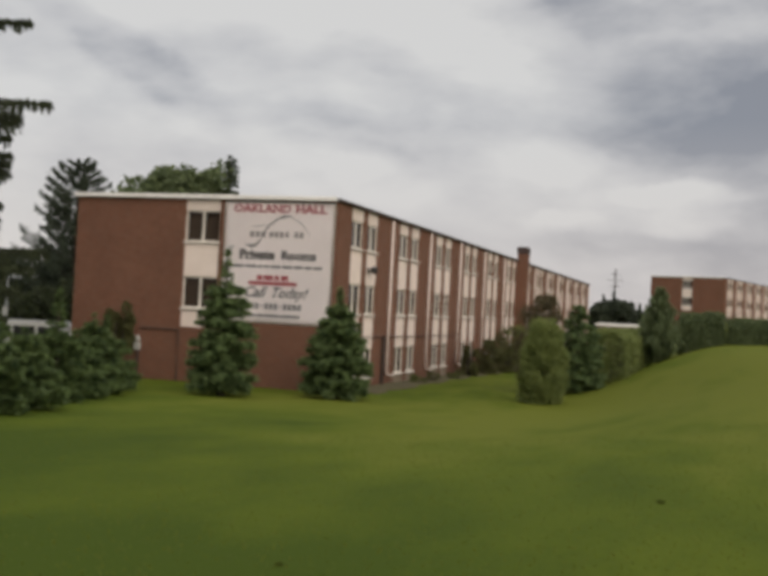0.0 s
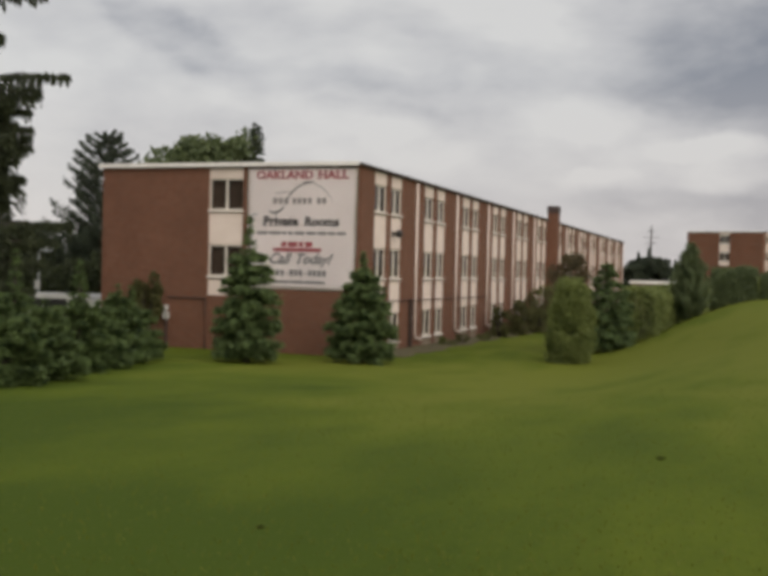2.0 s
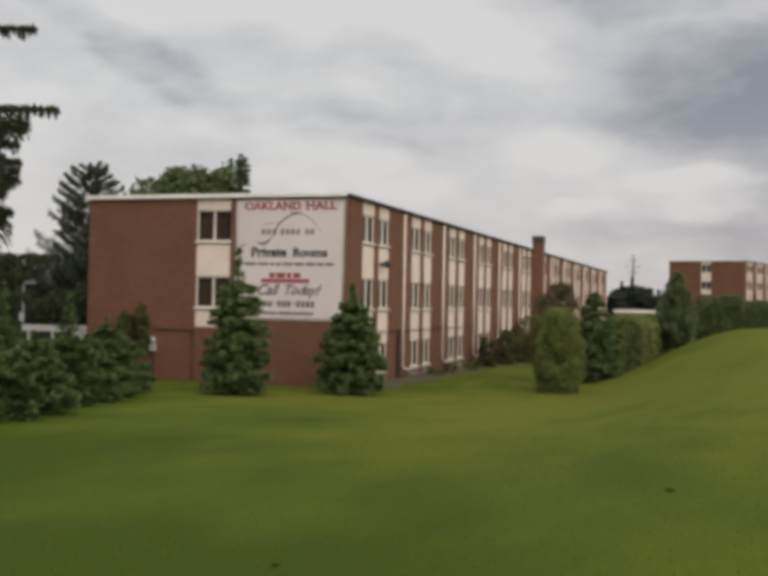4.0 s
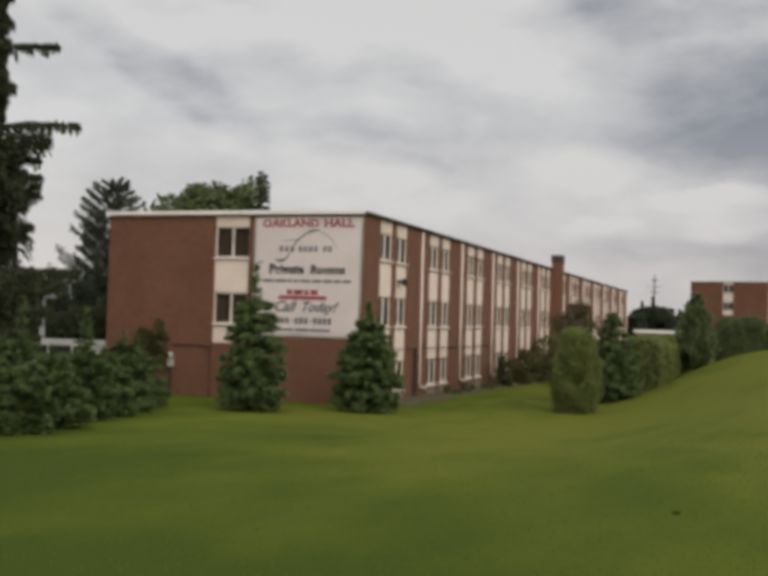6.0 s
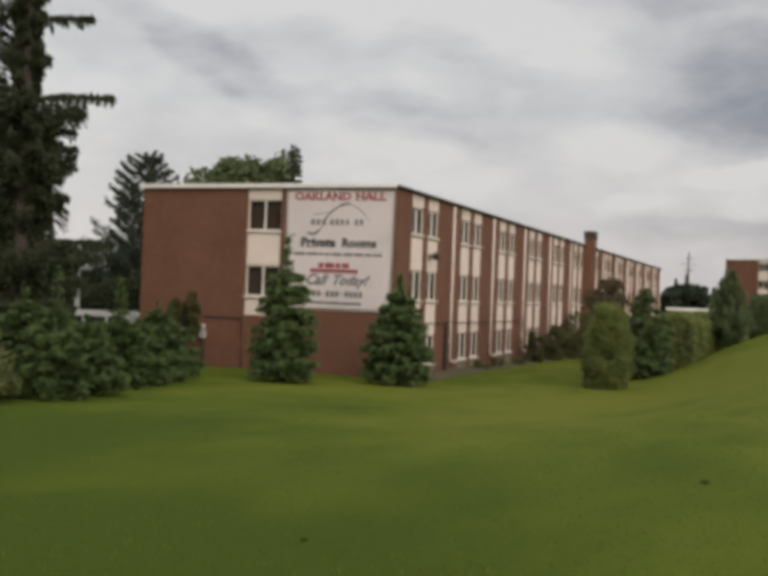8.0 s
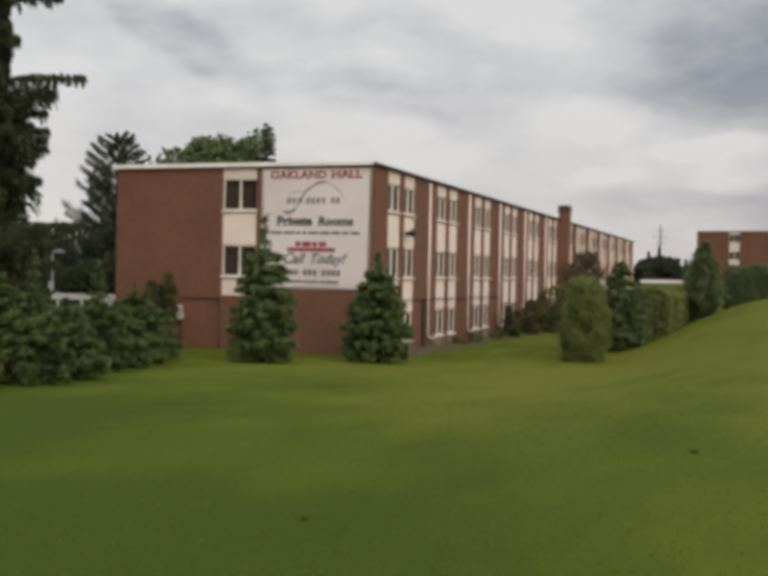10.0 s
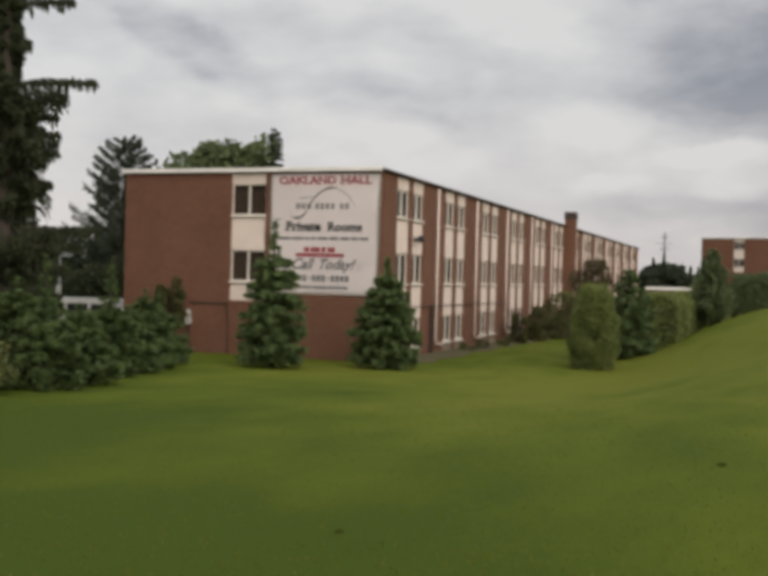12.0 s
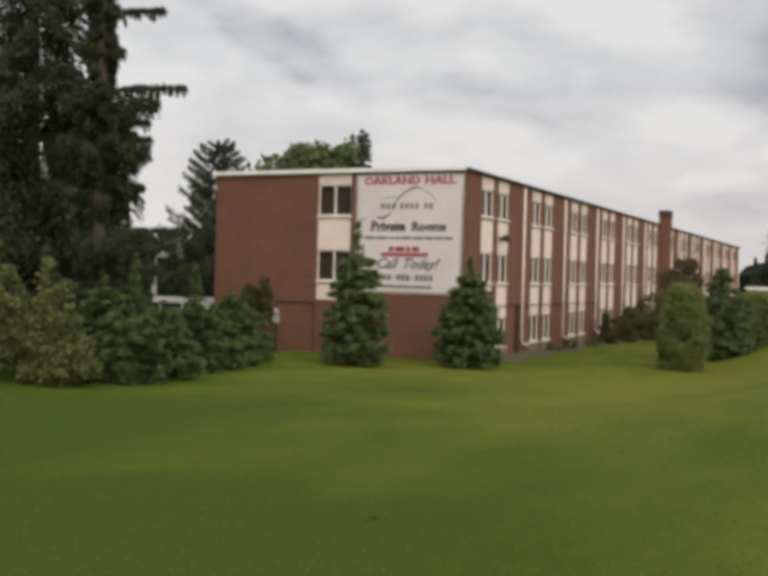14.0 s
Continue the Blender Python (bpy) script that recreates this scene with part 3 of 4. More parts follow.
    # small roof vents
    for x, y in ((-9.5, 3.0), (-6.2, 2.2), (-2.1, 9.0), (-1.6, 15.5)):
        bm = bmesh.new(); tube(bm, [(x, y, 7.5), (x, y, 7.85)], 0.09, 8)
        part("roof_vent", bm, GALV, hall)
    return hall


hall = build_hall()
hall_far = copy_thing(hall, pose(16.4, 124.1, 3.30, 0, 0, -15.5))
tagged(hall_far, "distant three-storey brick residence behind a dark hedge", "building")


# ---- banner on the front wall ----
BAN_W, BAN_Z0, BAN_Z1, BAN_S = 4.74, 2.53, 7.41, 6.86


def cloth(u, z):
    """How far the banner bellies out, and how its loose side draws in."""
    v = (BAN_Z1 - z) / (BAN_Z1 - BAN_Z0)
    out = 0.035 + 0.02 * math.sin(u * 2.1 + 1.3 * v) * v + 0.015 * math.sin(v * 9 + u)
    return u * (1 - 0.02 * v ** 3), out


def build_banner():
    F = wall_frame((-HALL_W, -HALL_W * SKEW, 0), (1, SKEW, 0), (-SKEW, 1, 0)) @ pose(BAN_S, 0, 0)
    ban = None

    def draped(bm, lift):
        for v in bm.verts:
            u, o = cloth(v.co.x, v.co.z)
            v.co = Vector((u, -o - lift + v.co.y, v.co.z))
        return bm
    bm = bmesh.new()
    nu, nv = 30, 32
    g = [[bm.verts.new((BAN_W * i / nu, 0, BAN_Z0 + (BAN_Z1 - BAN_Z0) * j / nv)) for j in range(nv + 1)] for i in range(nu + 1)]
    for i in range(nu):
        for j in range(nv):
            bm.faces.new((g[i][j], g[i + 1][j], g[i + 1][j + 1], g[i][j + 1]))
    draped(bm, 0)
    bmesh.ops.solidify(bm, geom=bm.faces[:], thickness=-0.008)
    ban = part("wall_banner", bm, VINYL, None, F)
    smooth(ban.data)
    tagged(ban, "large white vinyl banner hung on the brick end wall", "banner")
    bm = bmesh.new()
    top = [[bm.verts.new((BAN_W * i / 40, 0, z)) for z in (BAN_Z1 - 0.05, BAN_Z1 - 0.005)] for i in range(41)]
    for a, b in zip(top, top[1:]):
        bm.faces.new((a[0], b[0], b[1], a[1]))
    part("hem", draped(bm, 0.012), INK, ban, None, "dark stitched top hem")

    def letters(text, u0, u1, zc, h, mat, shear=0.0, bold=0.0, slab=0.0, name="lettering"):
        cu = bpy.data.curves.new("letters", "FONT")
        cu.body, cu.size, cu.shear, cu.offset, cu.resolution_u = text, 1.0, shear, bold, 3
        ob = bpy.data.objects.new("letters", cu)
        scene.collection.objects.link(ob)
        me = bpy.data.meshes.new_from_object(ob.evaluated_get(bpy.context.evaluated_depsgraph_get()))
        bpy.data.objects.remove(ob)
        bm = bmesh.new(); bm.from_mesh(me)
        bpy.data.meshes.remove(me)
        if slab:
            tall = max(v.co.y for v in bm.verts) - min(v.co.y for v in bm.verts)
            ends = []
            for e in bm.edges:
                (x0, y0), (x1, y1) = e.verts[0].co.xy, e.verts[1].co.xy
                if len(e.link_faces) == 1 and abs(y0 - y1) < 0.01 and 0.08 * tall < abs(x0 - x1) < 0.30 * tall:
                    ends.append((min(x0, x1), max(x0, x1), y0, 1 if e.link_faces[0].calc_center_median().y > y0 else -1))
            for x0, x1, y, up in ends:
                k = slab * tall
                c = [bm.verts.new(p) for p in ((x0 - k, y, -0.003), (x1 + k, y, -0.003), (x1 + k, y + up * 0.8 * k, -0.003), (x0 - k, y + up * 0.8 * k, -0.003))]
                bm.faces.new(c)
        xs = [v.co.x for v in bm.verts]; ys = [v.co.y for v in bm.verts]
        kx, ky = (u1 - u0) / (max(xs) - min(xs)), h / (max(ys) - min(ys))
        for v in bm.verts:
            v.co = Vector((u0 + (v.co.x - min(xs)) * kx, v.co.z, zc - h / 2 + (v.co.y - min(ys)) * ky))
        bm.faces.ensure_lookup_table()
        me2 = draped(bm, 0.016)
        part(name, me2, mat, ban, None, "printed word " + text.lower().rstrip("!"))

    def bar(u0, u1, zc, h, mat, name="printed_line"):
        bm = bmesh.new()
        n = max(2, int((u1 - u0) / 0.1))
        e = [[bm.verts.new((u0 + (u1 - u0) * i / n, 0, zc + k * h / 2)) for k in (-1, 1)] for i in range(n + 1)]
        for a, b in zip(e, e[1:]):
            bm.faces.new((a[0], b[0], b[1], a[1]))
        part(name, draped(bm, 0.014), mat, ban)
    for word, u0, u1, zc, h, mat, shear, bold, slab in (
            ("OAKLAND", 0.40, 2.85, 7.12, 0.33, RED, 0.0, 0.034, 0.11), ("HALL", 3.03, 4.36, 7.12, 0.33, RED, 0.0, 0.034, 0.11),
            ("Private", 0.70, 2.26, 5.27, 0.40, INK, 0.0, 0.04, 0.09), ("Rooms", 2.52, 4.02, 5.26, 0.36, INK, 0.0, 0.04, 0.09),
            ("Call", 1.06, 2.04, 3.77, 0.46, GREY, 0.42, 0.026, 0.0), ("Today!", 2.26, 3.80, 3.71, 0.55, GREY, 0.42, 0.026, 0.0)):
        letters(word, u0, u1, zc, h, mat, shear, bold, slab)
    # mark: a long swoosh, a gable line over it and the word as plain bars
    def stroke(pts, w, mat=GREY):
        bm = bmesh.new()
        n = len(pts)
        rows = []
        for i, (u, z) in enumerate(pts):
            a, b = pts[max(i - 1, 0)], pts[min(i + 1, n - 1)]
            d = Vector((b[0] - a[0], b[1] - a[1])).normalized()
            k = w * (0.25 + math.sin(math.pi * i / (n - 1)))
            rows.append((bm.verts.new((u - d.y * k, 0, z + d.x * k)), bm.verts.new((u + d.y * k, 0, z - d.x * k))))
        for a, b in zip(rows, rows[1:]):
            bm.faces.new((a[0], b[0], b[1], a[1]))
        part("emblem_stroke", draped(bm, 0.015), mat, ban)
    def curve(knots, steps=6):
        k = [knots[0], *knots, knots[-1]]
        out = []
        for p, q, r, w in zip(k, k[1:], k[2:], k[3:]):
            for i in range(steps):
                t = i / steps
                out.append(tuple(0.5 * (2 * q[c] + (r[c] - p[c]) * t + (2 * p[c] - 5 * q[c] + 4 * r[c] - w[c]) * t * t + (3 * q[c] - p[c] - 3 * r[c] + w[c]) * t ** 3) for c in (0, 1)))
        return out + [knots[-1]]
    stroke(curve([(1.57, 5.82), (1.75, 6.14), (1.96, 6.44), (2.38, 6.73), (2.87, 6.83)]), 0.028)
    stroke(curve([(0.96, 5.67), (1.12, 5.61), (1.28, 5.61), (1.45, 5.70), (1.62, 5.88)]), 0.045)
    stroke(curve([(2.30, 6.70), (2.55, 6.80), (2.90, 6.83)]), 0.04)
    stroke(curve([(2.75, 6.84), (3.10, 6.68), (3.38, 6.48), (3.72, 6.05)]), 0.022, PALE)
    stroke(curve([(1.20, 6.36), (1.55, 6.42), (1.95, 6.47)]), 0.022, PALE)
    # pale leafy strokes added where the spruce's thin leader stands before the left edge
    for k in range(9):
        z0, ph = 3.55 + 0.23 * k, 0.9 * k
        stroke([(0.10 + (0.28 + 0.16 * math.sin(ph)) * t, z0 + 0.42 * t * (1 - 0.5 * t) + 0.05 * math.sin(5 * t + ph)) for t in [i / 8 for i in range(9)]], 0.05, PALE)
    for a, b in ((1.15, 1.32), (1.38, 1.55), (1.62, 1.80), (1.98, 2.14), (2.2, 2.36), (2.42, 2.58), (2.66, 2.80), (3.05, 3.2), (3.26, 3.42)):
        bar(a, b, 6.08, 0.23, FADED)
    u = 0.45
    rr = random.Random(2)
    while u < 4.35:
        w = rr.uniform(0.18, 0.5)
        bar(u, min(u + w, 4.42), 4.79, 0.11, GREY)
        u += w + 0.07
    for a, b in ((1.55, 1.78), (1.84, 2.25), (2.31, 2.50), (2.58, 2.9)):
        bar(a, b, 4.34, 0.2, RED)
    bar(1.2, 3.28, 4.12, 0.15, RED)
    for i in range(12):
        if i not in (3, 7):
            bar(1.12 + 0.205 * i, 1.12 + 0.205 * i + 0.15, 3.2, 0.24, GREY)
    bar(1.26 + 0.205 * 3 - 0.12, 1.26 + 0.205 * 3, 3.2, 0.05, GREY)
    bar(1.26 + 0.205 * 7 - 0.12, 1.26 + 0.205 * 7, 3.2, 0.05, GREY)
    for a, b in ((1.25, 1.9), (1.95, 2.6), (2.64, 3.5)):
        bar(a, b, 2.83, 0.1, GREY)


build_banner()


# ---- wall fittings ----
def build_wall_light():
    bm = bmesh.new()
    bmesh.ops.create_uvsphere(bm, u_segments=14, v_segments=10, radius=0.2, matrix=Matrix.Translation((0.24, 0, 0)) @ Matrix.Diagonal((0.8, 1, 0.85, 1)))
    ob = part("wall_light", bm, DARK, None, pose(0.0, 4.08, 4.98))
    smooth(ob.data)
    tagged(ob, "dark round floodlight bracketed to a cream wall panel", "wall light")
    bm = bmesh.new(); tube(bm, [(-0.06, 0, -0.02), (0.12, 0, -0.02)], 0.05, 8); add_box(bm, -0.06, -0.02, -0.1, 0.1, -0.12, 0.1)
    part("bracket", bm, DARK, ob)


def build_meter():
    m = wall_frame((-8.39, -8.39 * SKEW, 1.45), (1, SKEW, 0), (-SKEW, 1, 0))
    bm = bmesh.new(); add_box(bm, -0.13, 0.13, -0.16, 0.0, -0.32, 0.0)
    bmesh.ops.bevel(bm, geom=bm.edges[:], offset=0.02, segments=2, affect="EDGES")
    ob = part("electric_meter", bm, METER, None, m)
    tagged(ob, "small grey-white electric meter box on brick wall", "meter")
    bm = bmesh.new(); tube(bm, [(0, -0.08, 0.16), (0, -0.22, 0.16)], [0.13, 0.1], 14); tube(bm, [(0, -0.06, 0.02), (0, -0.06, 0.06)], 0.05, 8)
    part("dial", bm, METER, ob)
    bm = bmesh.new(); tube(bm, [(0, -0.05, -0.32), (0, -0.05, -1.6)], 0.06, 8)
    part("conduit", bm, BROWN, ob)


build_wall_light()
build_meter()


# ---- trees and shrubs ----
def quads(pos, along, side, ln, wd):
    """Leaf-shaped quads at pos, along and across the given ways."""
    n = len(pos)
    ln, wd = np.broadcast_to(ln, n)[:, None], np.broadcast_to(wd, n)[:, None]
    v = np.stack([pos - along * ln * 0.5, pos + side * wd * 0.5, pos + along * ln * 0.5, pos - side * wd * 0.5], 1).reshape(-1, 3)
    return v, np.arange(4 * n).reshape(-1, 4)


def unit(v):
    return v / (np.linalg.norm(v, axis=1, keepdims=True) + 1e-9)


def leaf_mesh(name, pos, along, rg, ln, wd):
    side = unit(np.cross(along, unit(rg.normal(size=along.shape))))
    k = rg.uniform(0.6, 1.4, len(pos))
    v, f = quads(pos, along, side, ln * k, wd * k)
    return mesh_np(name, v, f.tolist())


def planted(name, x, y, h, label, category, sink=0.05, group=""):
    ob = new(name)
    ob.matrix_basis = pose(x, y, float(ground_z(x, y)) - sink)
    return tagged(ob, label, category, group)


def conifer(x, y, h, r, mat, label, seed, boughs=80, sprays=70, leaf=0.2, droop=0.35, low=0.04, sharp=0.9, hang=0.3, name="spruce_tree", group="", lean=0.0, base=None, extra=(), scatter=0.16, thin=0.42, curtain=0.0, whorl=0.0, shoulder=1.0, leader=1.0, spare=9):
    rg = np.random.default_rng(seed)
    tree = planted(name, x, y, h, label, "tree", 0.05, group)
    if base is not None:
        tree.location.z = base
    bm = bmesh.new()
    tube(bm, [(0, 0, -0.2), (lean * 0.3, 0, h * 0.4), (lean, 0, h * 0.985)], [h * 0.022 + 0.02, h * 0.014 + 0.012, 0.008], 9)
    wood = bm
    hz = low + (0.985 - low) * (np.arange(boughs) + rg.uniform(0, 1, boughs)) / boughs
    hz = low + (hz - low) ** 1.15
    if whorl:  # boughs stand in tiers a step apart up the stem
        tier = whorl / h
        hz = np.round(hz / tier) * tier + rg.normal(0, 0.28, boughs) * tier
        hz = np.clip(hz, low, 0.99)
        ragged = rg.uniform(0.86, 1.10, boughs) * (1 - 0.3 * np.clip((hz - 0.7) / 0.28, 0, 1))
    else:
        ragged = 1.0
    ang = np.arange(boughs) * 2.39996 + rg.normal(0, 0.35, boughs)
    L = r * np.clip(1 - (hz - low) / (1 - low), 0, 1) ** sharp * rg.uniform(0.84 if whorl else 0.68, 1.08, boughs) + (0.03 if whorl else 0.05) * r
    L *= np.where(hz < low + 0.25, 0.84 + 0.64 * (hz - low), 1)
    L *= ragged * np.where(hz > shoulder, 0.45, 1)
    if shoulder < 1:  # boughs lost to wind below the shoulder
        L *= np.where((hz > 0.20) & (hz < 0.285), 0.55, 1) * (0.86 + 0.24 * np.sin(hz * h * 3.7 + 1.0))
    L *= np.where(hz > leader, 0.55 if spare > 3 else 0.9, 1)  # the newest shoots stand short and open
    firsts = boughs
    if extra:
        hz = np.r_[hz, [e[0] for e in extra]]; ang = np.r_[ang, [e[1] for e in extra]]; L = np.r_[L, [e[2] for e in extra]]
        boughs = len(hz)
    count = np.maximum(6, (sprays * (0.25 + 0.75 * L / L.max())).astype(int))
    count = np.where(hz > leader, np.maximum(5, count // spare), count)
    count[firsts:] = count[firsts:] * 3 // 2
    b = np.repeat(np.arange(boughs), count)
    long_one = b >= firsts
    t = rg.uniform(0.08, 1, len(b)) ** 0.75
    strand = long_one & (rg.uniform(0, 1, len(b)) < 0.6)  # twigs that hang in separate tassels
    t = np.where(strand, np.clip((np.floor(t * 13) + 0.5) / 13 + rg.normal(0, 0.009, len(b)), 0.05, 1), t)
    d = np.stack([np.cos(ang), np.sin(ang), 0 * ang], 1)[b]
    perp = np.stack([-np.sin(ang), np.cos(ang), 0 * ang], 1)[b]
    sp = rg.normal(0, scatter, len(b)) * L[b] * (1.15 - 0.85 * t) * np.where(long_one, 0.3, 1)
    pos = d * (L[b] * t)[:, None] + perp * sp[:, None]
    pos[:, 2] += hz[b] * h + L[b] * (0.18 * t - droop * t * t) + rg.normal(0, 0.06 if curtain else 0.035, len(b)) * np.where(long_one, 0.5, 0.4 + L[b]) - hang * np.abs(rg.normal(0, 0.12, len(b))) * L[b] * np.where(long_one, 0.2, 1)
    if curtain:  # twigs hang in a fringe under each bough
        pos[:, 2] -= curtain * rg.uniform(0, 1, len(b)) ** 1.3 * L[b] * (1.1 - 0.7 * t) * np.where(long_one, 0.15, 1)
    if extra:  # tassels hang from the long boughs, some longer than others
        tuft = np.floor(t * 13).astype(int)
        drop = rg.uniform(0.15, 1, (boughs, 14)) ** 1.5
        pos[:, 2] -= np.where(strand, 0.62 * drop[b, tuft] * (1.15 - 0.8 * t) * rg.uniform(0, 1, len(b)), 0)
    pos[:, 0] += lean * hz[b]
    pos[:, 2] = np.maximum(pos[:, 2], 0.03)
    along = unit(d * 0.8 + perp * (np.sign(sp) * 0.7)[:, None] + np.array([0, 0, -hang]) + rg.normal(0, 0.35 if not curtain else 0.22, d.shape) + np.where(strand, -1.6, 0)[:, None] * np.array([0, 0, 1]))
    part("crown", leaf_mesh("crown", pos, along, rg, leaf, leaf * thin), mat, tree)
    for i in range(0, boughs, 1 if curtain else 2):
        p = Vector((lean * float(hz[i]), 0, float(hz[i]) * h))
        q = p + Vector((math.cos(ang[i]) * float(L[i]) * 0.85, math.sin(ang[i]) * float(L[i]) * 0.85, float(L[i]) * (0.15 - 0.7 * droop)))
        tube(wood, [p, (p + q) / 2 + Vector((0, 0, 0.05 * float(L[i]))), q], [0.012 * float(L[i]) + 0.008, 0.008 * float(L[i]) + 0.005, 0.004], 5)
    part("trunk", wood, BARK, tree)
    return tree


def shrub(x, y, h, r, mat, label, seed, n=4000, leaf=0.13, top=0.6, lumps=26, name="shrub", category="shrub", upright=0.7, stems=5, base=None, group="", fill=0.35):
    """A clipped or natural bush: leaves crowd round many lumps that follow an egg-shaped outline."""
    rg = np.random.default_rng(seed)
    ob = planted(name, x, y, h, label, category, 0.05, group)
    if base is not None:
        ob.location.z = base
    for k in range(stems):
        a = 2 * math.pi * k / stems
        bm = bmesh.new()
        tube(bm, [(0.06 * r * math.cos(a), 0.06 * r * math.sin(a), -0.1), (0.3 * r * math.cos(a), 0.3 * r * math.sin(a), h * 0.45), (0.45 * r * math.cos(a), 0.45 * r * math.sin(a), h * 0.78)], [0.03 + 0.008 * h, 0.02 + 0.004 * h, 0.006], 6)
        part("stem", bm, BARK, ob)
    z = rg.uniform(0.03, 0.97, lumps)
    prof = np.where(z < top, 0.84 + 0.16 * np.sin(np.pi * z / top / 2), np.sqrt(np.clip(1 - ((z - top) / (1 - top)) ** 2, 0, 1)))
    a = rg.uniform(0, 2 * np.pi, lumps)
    rad = prof * r * (fill + (1 - fill) * rg.uniform(0.3, 1.0, lumps) ** 0.5) * 0.82
    cen = np.stack([rad * np.cos(a), rad * np.sin(a), z * h], 1)
    which = rg.integers(0, lumps, n)
    size = r * rg.uniform(0.24, 0.42, lumps)
    dirn = unit(rg.normal(size=(n, 3)))
    pos = cen[which] + dirn * (size[which] * rg.uniform(0.55, 1.0, n))[:, None] * np.array([1, 1, 1.15])
    pos[:, 2] = np.clip(pos[:, 2], 0.02, None)
    along = unit(dirn + np.array([0, 0, upright]) + rg.normal(0, 0.4, (n, 3)))
    part("foliage", leaf_mesh("foliage", pos, along, rg, leaf, leaf * 0.55), mat, ob)
    return ob


def wild_bush(x, y, h, r, mat, label, seed, group=""):
    """An untrimmed bush: long arching shoots of many lengths, leaves along each."""
    rg = np.random.default_rng(seed)
    ob = planted("leafy_bush", x, y, h, label, "shrub", 0.05, group)
    pos, along = [], []
    for k in range(46):
        a = k * 2.39996 + rg.normal(0, 0.3)
        out, rise = r * rg.uniform(0.25, 1.15), h * (rg.uniform(0.4, 0.9) if k % 7 else rg.uniform(1.2, 1.75))
        way = np.array([math.cos(a), math.sin(a), 0])
        p0, p1 = way * 0.08 * r, way * out * 0.35 + np.array([0, 0, rise])
        p2 = way * out + np.array([0, 0, rise * rg.uniform(0.55, 0.98)])
        t = np.linspace(0.12, 1, 230)[:, None]
        c = (1 - t) ** 2 * p0 + 2 * t * (1 - t) * p1 + t * t * p2
        pos.append(c + rg.normal(0, 0.085, c.shape) * (1.2 - 0.6 * t) * min(1.0, 1.1 * h / rise))
        along.append(unit(way * 0.6 + rg.normal(0, 0.7, c.shape) + np.array([0, 0, 0.2])))
        if k % 4 == 0:
            bm = bmesh.new()
            tube(bm, [tuple(p0 - np.array([0, 0, 0.1])), tuple(c[110]), tuple(c[-1])], [0.02, 0.012, 0.004], 5)
            part("stem", bm, BARK, ob)
    pos, along = np.concatenate(pos), np.concatenate(along)
    pos[:, 2] = np.clip(pos[:, 2], 0.02, None)
    part("foliage", leaf_mesh("foliage", pos, along, rg, 0.11, 0.055), mat, ob)
    return ob


def broadleaf(x, y, h, r, mat, label, seed, n=7000, leaf=0.3, lumps=40, name="broadleaf_tree", base=None):
    rg = np.random.default_rng(seed)
    tree = planted(name, x, y, h, label, "tree")
    if base is not None:
        tree.location.z = base
    bm = bmesh.new()
    tube(bm, [(0, 0, -0.3), (0.1, 0, h * 0.3), (0.05, 0.1, h * 0.75)], [0.03 * h, 0.022 * h, 0.008 * h], 9)
    cz = h * 0.62
    cen = unit(rg.normal(size=(lumps, 3))) * (rg.uniform(0.35, 1.0, lumps) ** 0.6)[:, None] * np.array([r, r, h * 0.34]) * 0.85
    cen[:, 2] += cz
    for c in cen[:14]:
        tube(bm, [(0.05, 0.03, h * 0.38), tuple(c * 0.5 + np.array([0, 0, h * 0.2])), tuple(c)], [0.010 * h, 0.006 * h, 0.002 * h], 5)
    part("trunk", bm, BARK, tree)
    which = rg.integers(0, lumps, n)
    dirn = unit(rg.normal(size=(n, 3)))
    pos = cen[which] + dirn * (r * rg.uniform(0.2, 0.36, lumps)[which] * rg.uniform(0.5, 1.0, n))[:, None]
    along = unit(rg.normal(size=(n, 3)) + dirn * 0.5)
    part("crown", leaf_mesh("crown", pos, along, rg, leaf, leaf * 0.7), mat, tree)
    return tree


